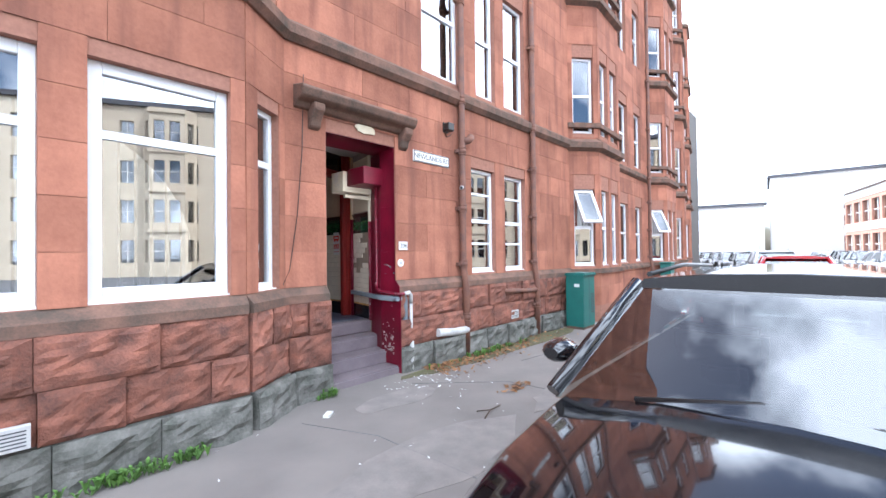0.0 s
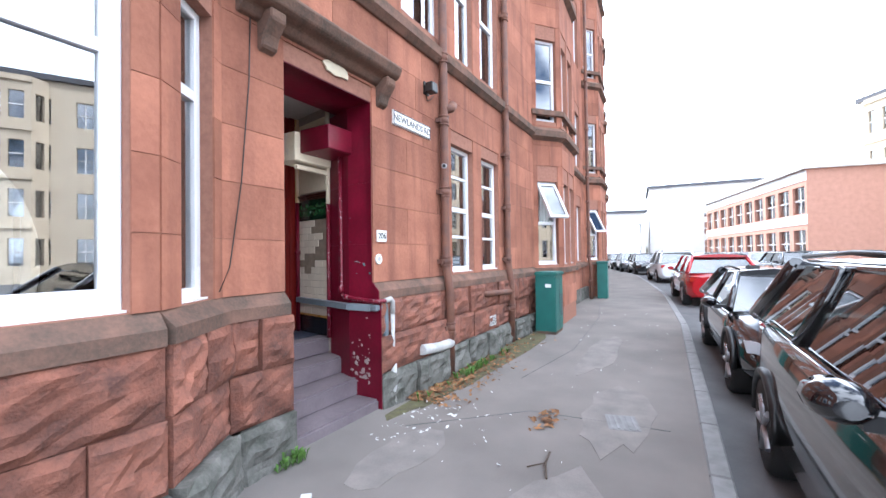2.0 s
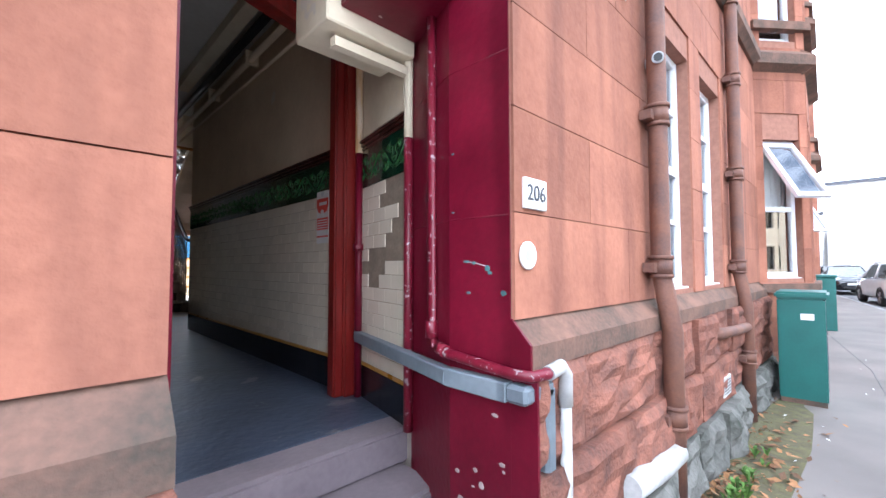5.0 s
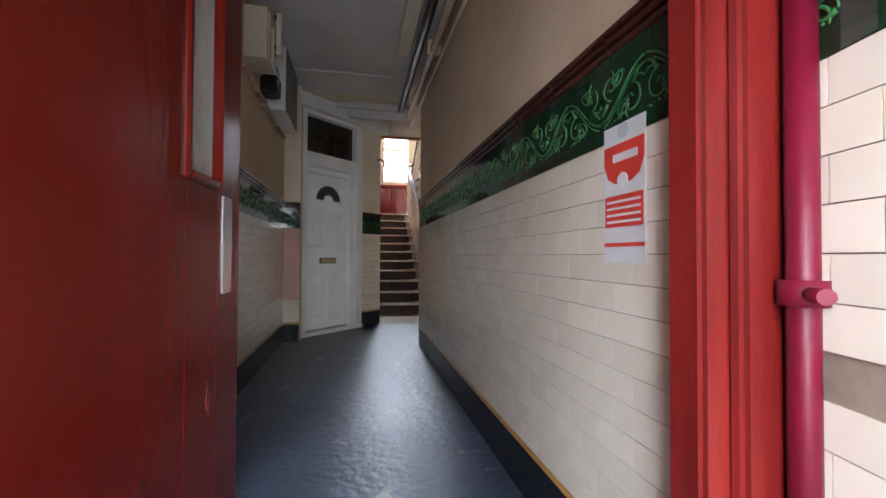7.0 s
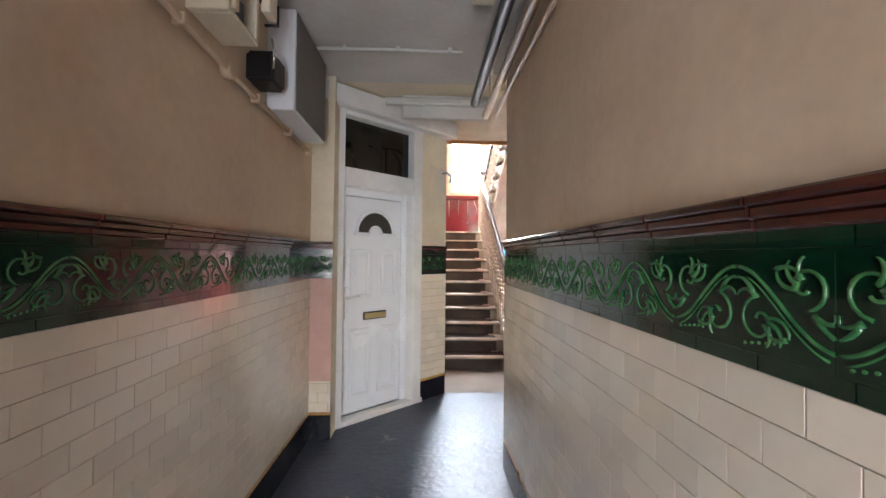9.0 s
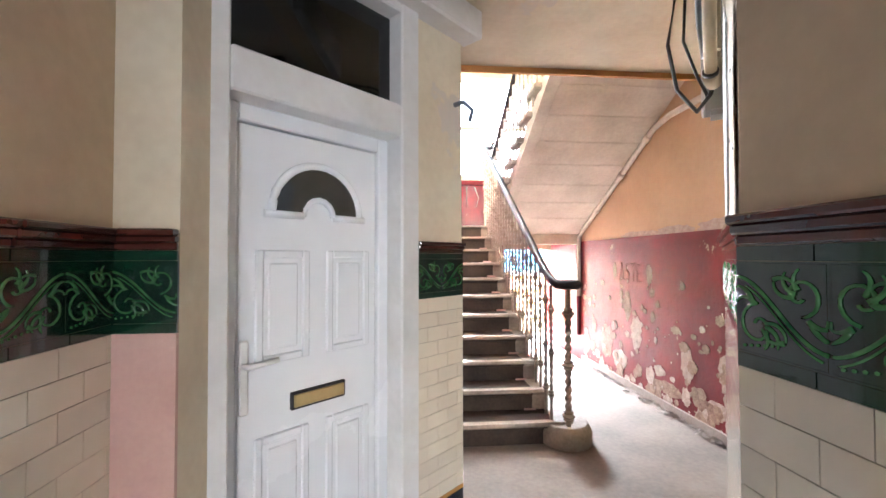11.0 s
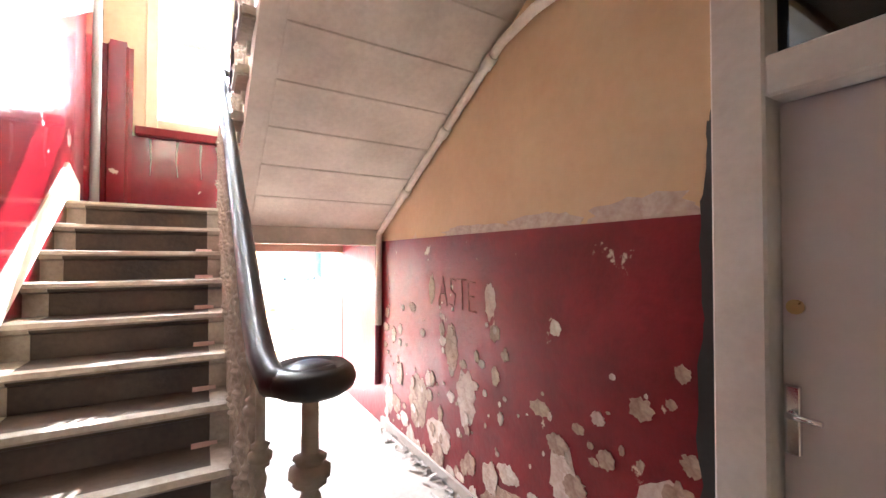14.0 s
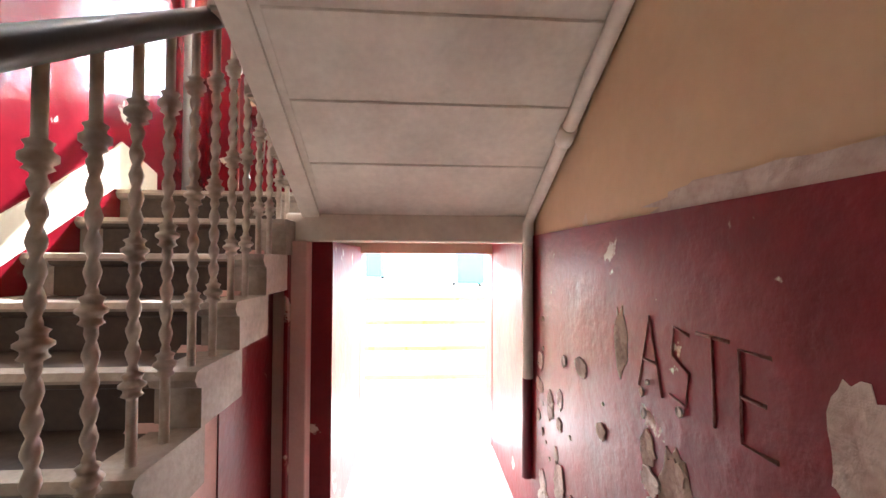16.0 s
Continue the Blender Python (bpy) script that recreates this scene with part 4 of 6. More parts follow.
# ---- entrance door frame and leaf ----
fr = thing("door_1", "red painted timber close door frame with the door standing open", "door frame", kind="structure")
part("post", bev(boxes((0.1, 1.345, F, 0.2, 1.425, 3.0)), 0.01, 2), REDWOOD, fr)
part("post_moulding", bev(boxes((0.15, 1.315, F, 0.235, 1.35, 3.0)), 0.01, 2), REDWOOD, fr)
part("post", bev(boxes((-1.0, 0.93, F, -0.885, 1.06, 3.0)), 0.01, 2), REDWOOD, fr)
part("door_stop", bev(boxes((-0.93, 1.06, F, -0.875, 1.12, 3.0)), 0.008, 2), REDWOOD, fr)
HM, HL = seg((-0.9, 1.04), (0.12, 1.38))
part("head", turned(bev(boxes((0, -0.06, 2.64, HL, 0.06, 2.74)), 0.012), HM), REDWOOD, fr)
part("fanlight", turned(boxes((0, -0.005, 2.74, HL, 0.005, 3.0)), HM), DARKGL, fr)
LM = Matrix.Translation((-0.93, 1.3, 0)) @ Matrix.Rotation(radians(87), 4, "Z")
part("hinge_post", bev(boxes((-1.02, 1.12, F, -0.89, 1.28, 2.72)), 0.008), REDWOOD, fr)
leaf = thing("open_door_leaf", "glossy red flush entrance door standing open against the wall", "door", LM)
part("panel", bev(panel_boxes(0.0, 1.045, F + 0.01, 2.62, -0.022, 0.022, [(0.644, 1.735, 0.85, 2.5)]), 0.003), LEAFRED, leaf)
rb = bmesh.new()
for i in range(20):
    tube(rb, [(0.65 + 0.0105 * i, 0.0, 1.735), (0.65 + 0.0105 * i, 0.0, 2.5)], 0.0053, 6)
tagged(part("glass_strip", rb, REEDED, leaf, "reeded grey glass panel"), kind="stuff")
part("glazing_bead", bev(panel_boxes(0.622, 0.872, 1.71, 2.525, -0.034, 0.034, [(0.647, 1.738, 0.847, 2.497)]), 0.006), LEAFRED, leaf)
part("push_plate", bev(boxes((0.885, -0.026, 1.393, 0.962, -0.0215, 1.7)), 0.001), ALLOY, leaf, "steel finger plate")
for px, pz in ((0.895, 1.403), (0.952, 1.403), (0.895, 1.69), (0.952, 1.69)):
    part("screw", lathe([(0.004, 0), (0.004, 0.002)], 10), CHROME, leaf).matrix_basis = Matrix.Translation((px, -0.0262, pz)) @ Matrix.Rotation(radians(90), 4, "X")
part("edge_latch", bev(boxes((1.044, -0.012, 1.42, 1.048, 0.012, 1.62), (1.046, -0.007, 1.53, 1.057, 0.007, 1.57)), 0.002), CHROME, leaf)
for hz0 in (0.9, 1.72, 2.4):
    part("hinge", bev(boxes((-0.012, -0.03, hz0, 0.02, -0.02, hz0 + 0.12)), 0.002), GREYP, leaf, "worn steel hinge")

# pipes, boxes and rails in the vestibule
p = thing("vestibule_gas_pipe", "maroon and chipped white gas pipe bent round the jamb", "pipe")
part("pipe", tubes(([(0.016, 0.417, 2.62), (0.016, 0.417, 1.07), (0.006, 0.385, 1.025), (-0.03, 0.27, 1.012), (-0.032, -0.03, 0.99), (-0.02, -0.09, 0.99), (0.05, -0.1, 0.99), (0.12, -0.1, 0.99)], 0.019), n=14), CHIPPED, p)
part("socket", tubes(([(0.016, 0.417, 1.05), (0.016, 0.417, 1.12)], 0.026), n=14), CHIPPED, p)
part("socket", tubes(([(-0.004, 0.35, 1.021), (-0.022, 0.295, 1.015)], 0.025), n=14), CHIPPED, p)
part("elbow", tubes(([(0.06, -0.1, 0.99), (0.14, -0.1, 1.0), (0.17, -0.1, 0.97), (0.17, -0.1, 0.86)], 0.025)), PALEP, p, "pale weathered pipe elbow")
part("downpipe", tubes(([(0.17, -0.1, 0.88), (0.17, -0.1, 0.3)], 0.02), ([(0.17, -0.1, 0.38), (0.17, -0.1, 0.0)], 0.035)), PALEP, p)
p = thing("cable_conduit", "blue grey painted rectangular cable trunking bent round the jamb", "trunking")
part("trunking", turned(bev(boxes((0.0, 0.0, 0.9, TL, 0.048, 0.96)), 0.004), TM), GREYP, p)
part("trunking", bev(boxes((-0.057, -0.01, 0.898, -0.007, 0.275, 0.962)), 0.004), GREYP, p)
part("trunking", bev(boxes((-0.055, -0.09, 0.9, 0.12, -0.005, 0.96), (0.07, -0.09, 0.0, 0.13, -0.02, 0.94)), 0.012), GREYP, p)
p = thing("tile_edge_pipe", "dark red painted upright pipe beside the door post", "pipe")
part("pipe", tubes(([(0.226, 1.285, F), (0.226, 1.285, 2.03)], 0.022), n=14), MAROON, p)
part("pipe", tubes(([(0.226, 1.285, 2.03), (0.226, 1.285, 2.98)], 0.024), n=14), WOODG, p, "yellow stained upper pipe")
part("pipe_collar", tubes(([(0.226, 1.285, 1.44), (0.226, 1.285, 1.48)], 0.034), ([(0.226, 1.285, 1.46), (0.18, 1.22, 1.46)], 0.012)), MAROON, p)
part("pipe", tubes(([(0.106, 0.675, F), (0.106, 0.675, 1.96)], 0.022), n=14), CHIPPED, p)
part("pipe", tubes(([(0.106, 0.675, 1.96), (0.106, 0.675, 2.95)], 0.022), n=14), CREAM2, p, "cream painted upper pipe")
p = thing("entrance_handrail", "chipped red painted tubular handrail sloping down the entrance steps", "handrail")
part("pipe", tubes(([(-0.946, 0.675, 1.28), (-0.951, 0.25, 0.75)], 0.0205), n=16), CHIPPED, p)
part("cap", tubes(([(-0.946, 0.673, 1.277), (-0.9458, 0.684, 1.291)], 0.023), n=16), MAROON, p)
part("bracket", tubes(([(-0.949, 0.56, 1.137), (-0.985, 0.56, 1.1), (-1.03, 0.56, 1.09)], 0.01), n=8), MAROON, p)
p = thing("timber_casing_box", "cream and maroon boarded meter casing under the lintel", "casing")
part("end_board", bev(boxes((-0.36, 0.62, 2.33, 0.1, 0.9, 2.6)), 0.006), CREAM2, p)
part("casing", bev(boxes((-0.3, 0.24, 2.4, 0.1, 0.62, 2.62)), 0.006), MAROON, p)
part("rail", boxes((-0.3, 0.66, 2.26, 0.12, 0.7, 2.3)), CREAM2, p)
solid("cream_board", turned(bev(boxes((0.08, -0.014, 2.12, 0.6, -0.001, 2.9)), 0.003), MV), CREAM2, "cream painted board on the vestibule wall", "board")
nt = thing("pinned_notice", "blue and white printed notice on the tiled vestibule wall", "notice")
part("sheet", boxes((-0.9905, 0.745, 1.455, -0.988, 0.905, 1.7)), PAPER, nt)
part("blue_print", boxes((-0.9878, 0.752, 1.485, -0.9868, 0.898, 1.64), (-0.9878, 0.752, 1.66, -0.9868, 0.898, 1.694)), NOTICEB, nt, "blue printed panel")
for i in range(6):
    part("print_line", boxes((-0.9866, 0.81, 1.5 + 0.021 * i, -0.9858, 0.885 - 0.012 * (i % 3), 1.505 + 0.021 * i)), PAPER, nt)
    part("print_line", boxes((-0.9866, 0.76, 1.5 + 0.021 * i, -0.9858, 0.79, 1.505 + 0.021 * i)), PAPER, nt)
part("print_mark", boxes((-0.9878, 0.76, 1.462, -0.9868, 0.79, 1.474)), INK, nt)
part("print_mark", boxes((-0.9878, 0.865, 1.462, -0.9868, 0.895, 1.474)), POSTRED, nt)

# sign, number, badge, fittings on the facade
def words(text, size, m, material, parent, name="lettering"):
    c = bpy.data.curves.new(name, "FONT")
    c.body, c.size, c.extrude = text, size, 0.0015
    c.align_x, c.align_y = "CENTER", "CENTER"
    ob = new(name, c)
    dg = bpy.context.evaluated_depsgraph_get()
    me = bpy.data.meshes.new_from_object(ob.evaluated_get(dg))
    bpy.data.objects.remove(ob)
    me.materials.clear()
    me.materials.append(material)
    o2 = new(name, me)
    o2.parent = parent
    o2.matrix_basis = m
    return o2


sg = thing("street_sign", "white street name sign with black lettering", "sign", pose(0.66, -0.02, 2.81))
part("plate", bev(boxes((-0.35, -0.012, -0.075, 0.35, 0.012, 0.075)), 0.004), SIGNW, sg)
part("border", panel_boxes(-0.345, 0.345, -0.07, 0.07, -0.015, -0.012, [(-0.335, -0.06, 0.335, 0.06)]), INK, sg)
words("NEWLANDS RD", 0.098, pose(0, -0.014, 0, 90, 0, 0), INK, sg)
sg = thing("number_plate", "white enamel house number plate", "sign", pose(0.118, -0.018, 1.6))
part("plate", bev(boxes((-0.07, -0.008, -0.055, 0.07, 0.008, 0.055)), 0.003), SIGNW, sg)
words("206", 0.08, pose(0, -0.0095, 0, 90, 0, 0), INK, sg)
bd = thing("round_badge", "round white plastic badge on the stone", "badge", pose(0.072, -0.015, 1.38, 90, 0, 0))
part("disc", lathe([(0.05, 0), (0.05, 0.006), (0.045, 0.009)], 24), SIGNW, bd)
part("mark", lathe([(0.022, 0.009), (0.022, 0.0105)], 16), GREYPL, bd)
lamp = thing("wall_floodlight", "small dark floodlight on a bracket above the street sign", "lamp", pose(0.95, -0.02, 3.3))
part("back_plate", boxes((-0.05, -0.01, -0.06, 0.05, 0.01, 0.08)), BLACKM, lamp)
part("head", bev(boxes((-0.06, -0.12, -0.05, 0.06, -0.02, 0.06)), 0.008), BLACKM, lamp)
part("cable", tubes(([(0, 0, -0.06), (0.02, 0, -0.12), (0.1, 0, -0.08), (0.16, 0, -0.02)], 0.005), n=6), BLACKM, lamp)
cc = thing("security_camera", "small white bullet camera on the stone wall", "camera", pose(1.28, -0.02, 2.48))
part("mount", lathe([(0.035, 0), (0.035, 0.02), (0.015, 0.05)], 14), GREYPL, cc).matrix_basis = pose(0, 0, 0, 90, 0, 0)
part("body", tubes(([(0, -0.05, 0), (-0.1, -0.09, -0.02)], 0.03), n=14), GREYPL, cc)
part("lens", tubes(([(-0.1, -0.09, -0.02), (-0.105, -0.092, -0.021)], 0.022), n=14), BLACKM, cc)
for vx, vy, vz in ((-3.4, -0.47, 0.42), (2.55, -0.07, 0.45), (6.9, -0.1, 0.5)):
    vt = thing("air_brick", "pale perforated ventilation brick low in the wall", "vent", pose(vx, vy - 0.03, vz), group="air bricks")
    part("plate", bev(boxes((-0.11, -0.012, -0.07, 0.11, 0.04, 0.07)), 0.003), PALEP, vt)
    for i in range(5):
        part("slot", boxes((-0.09, -0.014, -0.05 + 0.022 * i, 0.09, -0.0115, -0.042 + 0.022 * i)), INK, vt)


def rainpipe(x, y, top, label):
    p = thing("rain_pipe", label, "rain pipe", pose(x, y, 0), group="rain pipes")
    part("pipe", tubes(([(0, 0, 0.02), (0, 0, 1.0), (0, 0.03, 1.2), (0, 0.05, 1.3), (0, 0.05, top)], 0.05), n=14), IRON, p)
    for z in (0.5, 1.28, 2.1, 2.95, 3.7, 5.2, 6.7):
        if z < top:
            yy = 0 if z < 1 else 0.05
            part("collar", tubes(([(0, yy, z), (0, yy, z + 0.02)], 0.062), ([(0, yy, z + 0.02), (0, yy, z + 0.1)], 0.058), ([(0, yy, z + 0.1), (0, yy, z + 0.12)], 0.064), n=14), IRON, p)
            part("bracket", boxes((-0.1, yy, z + 0.03, 0.1, yy + 0.06, z + 0.08)), IRON, p)
    return p


rp = rainpipe(1.24, -0.13, 12.8, "thick rusty brown cast iron rain pipe with collars")
part("branch", tubes(([(0.0, 0.05, 3.15), (0.14, 0.03, 3.2), (0.2, 0.03, 3.26)], 0.055), n=14), IRON, rp)
part("waste_pipe", tubes(([(0.0, 0, 0.38), (-0.25, 0, 0.38), (-0.62, 0, 0.42)], [0.06, 0.055, 0.055]), n=14), PALEP, rp, "pale grey plastic waste pipe")
rp = rainpipe(3.25, -0.13, 12.8, "slimmer rusty brown cast iron rain pipe with collars")
part("branch", tubes(([(0.0, 0, 0.82), (-0.5, 0, 0.84), (-0.95, 0.02, 0.86), (-1.0, 0.1, 0.86)], 0.04), n=12), IRON, rp)
for x, y in ((10.2, 0.05), (12.9, 0.2), (18.2, 1.0)):
    rainpipe(x, y - 0.12, 12.8, "dark brown iron rain pipe on the tenement front")
bx = thing("telecom_cabinet", "dark green steel street cabinet against the wall", "cabinet", pose(4.45, -0.42, 0, 0, 0, 2))
part("body", bev(boxes((-0.28, -0.16, 0.04, 0.28, 0.2, 1.02)), 0.012, 2), CABGR, bx)
part("roof", bev(boxes((-0.3, -0.19, 1.02, 0.3, 0.22, 1.09)), 0.02, 2), CABGR, bx)
part("plinth", boxes((-0.27, -0.15, 0, 0.27, 0.19, 0.05)), STONE_D, bx)
part("door_seam", boxes((-0.004, -0.163, 0.1, 0.004, -0.159, 0.98)), INK, bx)
part("label", boxes((-0.287, -0.08, 0.82, -0.281, 0.02, 0.88)), SIGNW, bx, "white label")
for i in range(8):
    part("louvre", boxes((0.08, -0.166, 0.3 + 0.05 * i, 0.22, -0.158, 0.325 + 0.05 * i)), INK, bx)
bx = thing("telecom_cabinet", "dark green narrow street cabinet further along the wall", "cabinet", pose(10.9, -0.3, 0, 0, 0, 5))
part("body", bev(boxes((-0.3, -0.15, 0, 0.3, 0.15, 1.1)), 0.012), CABGR, bx)
part("lid", bev(boxes((-0.32, -0.17, 1.1, 0.32, 0.17, 1.16)), 0.012), CABGR, bx)
solid("loose_cable", tubes(([(-1.25, -0.02, 3.4), (-1.27, -0.02, 2.6), (-1.33, -0.02, 1.9), (-1.42, -0.03, 1.35), (-1.5, -0.05, 1.2)], 0.004), n=5), BLACKM, "thin black cable hanging down the stone wall", "cable")

# leaves, litter, weeds along the wall
rnd = random.Random(7)
def scatter(count, fx, size, material, name, label, cat):
    bm = bmesh.new()
    for _ in range(count):
        x, y = fx()
        s = size * (0.5 + rnd.random())
        m = Matrix.Translation((x, y, 0.006 + 0.02 * rnd.random())) @ Euler((rnd.uniform(-0.5, 0.5), rnd.uniform(-0.5, 0.5), rnd.uniform(0, 6.3))).to_matrix().to_4x4()
        vs = [bm.verts.new(m @ Vector(v)) for v in ((-s, 0, 0), (-0.2 * s, -0.5 * s, 0.1 * s), (s, 0, 0), (-0.2 * s, 0.5 * s, 0.12 * s))]
        bm.faces.new(vs)
    return solid(name, bm, material, label, cat, kind="stuff")


def along():
    x = 0.3 + abs(rnd.gauss(0, 1.5))
    return x, -0.12 - abs(rnd.gauss(0, 0.22))


scatter(900, along, 0.03, LEAFM, "dry_leaves", "dry brown leaves drifted along the foot of the wall", "leaves")
scatter(40, lambda: (0.43 + rnd.gauss(0, 0.1), -1.5 + rnd.gauss(0, 0.05)), 0.035, LEAFM, "leaf_clump", "small clump of dry brown leaves on the footway", "leaves")
scatter(80, lambda: (rnd.uniform(-0.6, 0.5), -0.35 - abs(rnd.gauss(0, 0.35))), 0.018, PAPER, "paper_scraps", "scattered white scraps of litter on the footway", "litter")
scatter(70, lambda: (rnd.uniform(-2.5, 8), rnd.uniform(-2.3, -0.3)), 0.014, PAPER, "footway_specks", "white specks and crumbs on the footway", "litter")
setting("moss_strip", blob(2.2, -0.3, 2.2, 0.22, -0.02, 0.006, 30, 3), MOSS, "mossy soil strip at the foot of the wall", "moss")


def weed(x, y, w, n, nm="weeds"):
    bm = bmesh.new()
    for _ in range(n):
        px, py = x + rnd.gauss(0, w), y + rnd.gauss(0, 0.03)
        h = rnd.uniform(0.03, 0.09)
        a = rnd.uniform(0, 6.3)
        for k in range(3):
            b = a + 2.1 * k
            c = Vector((px + 0.02 * math.cos(b), py + 0.02 * math.sin(b), h))
            vs = [bm.verts.new(v) for v in ((px, py, 0.0), (c.x + 0.012 * math.sin(b), c.y - 0.012 * math.cos(b), c.z), (c.x + 0.02 * math.cos(b), c.y + 0.02 * math.sin(b), c.z + 0.01), (c.x - 0.012 * math.sin(b), c.y + 0.012 * math.cos(b), c.z))]
            bm.faces.new(vs)
    solid(nm, bm, WEED, "green weeds growing at the foot of the wall", "weeds", kind="stuff")


weed(-2.85, -0.6, 0.16, 60)
weed(-2.45, -0.58, 0.05, 16)
weed(-1.1, -0.2, 0.06, 20)
weed(1.6, -0.3, 0.5, 50)
solid("twig", tubes(([(-0.45, -1.75, 0.01), (-0.3, -1.7, 0.03), (-0.12, -1.68, 0.02)], 0.007), ([(-0.3, -1.7, 0.03), (-0.38, -1.6, 0.015)], 0.005), n=5), STAIR, "thin dark fallen twig on the footway", "twig")
solid("crumpled_wrapper", turned(boxes((-0.06, -0.03, 0, 0.06, 0.03, 0.02)), pose(-1.35, -0.62, 0.004, 0, 0, 40)), PAPER, "crumpled white wrapper by the wall", "litter")

# ---- cars ----
def loft(rings, cap=True):
    bm = bmesh.new()
    rs = [[bm.verts.new(v) for v in r] for r in rings]
    n = len(rs[0])
    for a, b in zip(rs, rs[1:]):
        for k in range(n):
            f = bm.faces.new((a[k], a[(k + 1) % n], b[(k + 1) % n], b[k]))
            f.smooth = True
    if cap:
        bm.faces.new(rs[0][::-1]), bm.faces.new(rs[-1])
    bmesh.ops.recalc_face_normals(bm, faces=bm.faces)
    return bm


def car(name, label, m, paint, length=4.3, width=1.8, height=1.5, belt=0.95, bonnet=0.95, nose=0.75, roof0=0.36, roof1=0.85, group=""):
    """A car that faces -x from its front at x=0; the kerb side is +y."""
    c = thing(name, label, "car", m, group=group)
    hw = width / 2
    S = [(0.0, 0.62, 0.42, nose - 0.12), (0.02, 0.82, 0.3, nose), (0.07, 0.94, 0.24, nose + 0.06), (0.15, 0.99, 0.22, nose + 0.13), (0.24, 1.0, 0.22, bonnet), (0.32, 1.0, 0.22, belt),
         (0.6, 1.0, 0.22, belt + 0.02), (0.85, 0.99, 0.22, belt + 0.04), (0.95, 0.95, 0.26, belt), (1.0, 0.82, 0.34, belt - 0.12)]
    rings = []
    for fx, fw, z0, z1 in S:
        w = hw * fw
        zs = z0 + (z1 - z0)
        pr = [(-w * 0.86, z0), (-w, z0 + 0.12), (-w, (z0 + zs) / 2), (-w * 0.97, zs - 0.1), (-w * 0.86, zs - 0.015), (-w * 0.45, zs + 0.02), (0, zs + 0.03)]
        pr += [(-a, b) for a, b in pr[-2::-1]]
        rings.append([(fx * length, a, b) for a, b in pr])
    body = loft(rings)
    part("body", body, paint, c)
    # cabin of glass with a painted roof and pillars
    g0, g1 = 0.25 * length, 0.97 * length
    r0, r1 = roof0 * length, roof1 * length
    wb, wt = hw * 0.93, hw * 0.72
    cab = bmesh.new()
    lo = [(g0, -wb, bonnet - 0.02), (g0, wb, bonnet - 0.02), (g1, wb, belt), (g1, -wb, belt)]
    hi = [(r0, -wt, height - 0.06), (r0, wt, height - 0.06), (r1, wt, height - 0.05), (r1, -wt, height - 0.05)]
    lo, hi = [cab.verts.new(v) for v in lo], [cab.verts.new(v) for v in hi]
    for i in range(4):
        cab.faces.new((lo[i], lo[(i + 1) % 4], hi[(i + 1) % 4], hi[i]))
    cab.faces.new(hi)
    bmesh.ops.recalc_face_normals(cab, faces=cab.faces)
    part("cabin_glass", bev(cab, 0.02, 2), CARGL, c, "dark reflecting windscreen and side glass")
    rb = loft([[(x, a * k, z) for a, z in ((-wt * 1.0, height - 0.075), (-wt * 0.95, height - 0.03), (-wt * 0.5, height), (0, height + 0.008), (wt * 0.5, height), (wt * 0.95, height - 0.03), (wt, height - 0.075))] for x, k in ((r0 - 0.02, 0.99), (r0 + 0.15, 1.0), ((r0 + r1) / 2, 1.03), (r1, 1.0), (r1 + 0.1, 0.97))])
    part("roof", rb, paint, c)
    for s in (-1, 1):
        for a, c2, r in (((g0 + 0.02, s * wb, bonnet), (r0, s * wt, height - 0.05), 0.035), (((r0 + r1) / 2 + 0.1, s * wb, belt), ((r0 + r1) / 2, s * wt * 1.01, height - 0.06), 0.035), ((g1 - 0.05, s * wb, belt), (r1, s * wt, height - 0.06), 0.06)):
            part("pillar", tubes(([a, c2], r), n=8), paint, c)
        part("roof_rail", tubes(([(r0 + 0.1, s * wt * 0.95, height - 0.01), ((r0 + r1) / 2, s * wt * 0.97, height + 0.02), (r1, s * wt * 0.95, height - 0.01)], 0.015), n=6), BLACKM, c)
        part("window_line", tubes(([(g0 + 0.1, s * hw * 0.965, belt - 0.02), (g1 - 0.3, s * hw * 0.985, belt + 0.03)], 0.012), n=6), CHROME, c)
        mi = part("wing_mirror", loft([[(g0 + 0.42 + dx, s * (hw + 0.1) + s * 0.09 * k * math.cos(q), belt + 0.06 + 0.065 * k * math.sin(q)) for q in [2 * math.pi * i / 12 for i in range(12)]] for dx, k in ((-0.1, 0.45), (-0.06, 0.85), (0.0, 1.0), (0.06, 0.98))]), paint, c)
        part("mirror_arm", boxes((g0 + 0.4, min(s * hw * 0.9, s * (hw + 0.05)), belt - 0.02, g0 + 0.46, max(s * hw * 0.9, s * (hw + 0.05)), belt + 0.03)), BLACKM, c)
        part("headlight", loft([[(x + abs(q) * 0.5, s * (hw * 0.68 + q), z) for q, z in ((-0.2, nose - 0.08), (0.22, nose - 0.06), (0.24, nose + 0.05), (-0.16, nose + 0.02))] for x in (0.02, 0.12)]), LAMP_G, c, "clear headlight")
        part("tail_light", bev(boxes((length - 0.1, s * hw * 0.75 - 0.13, belt - 0.25, length - 0.012, s * hw * 0.75 + 0.13, belt - 0.08)), 0.01), LAMP_R, c, "red tail light")
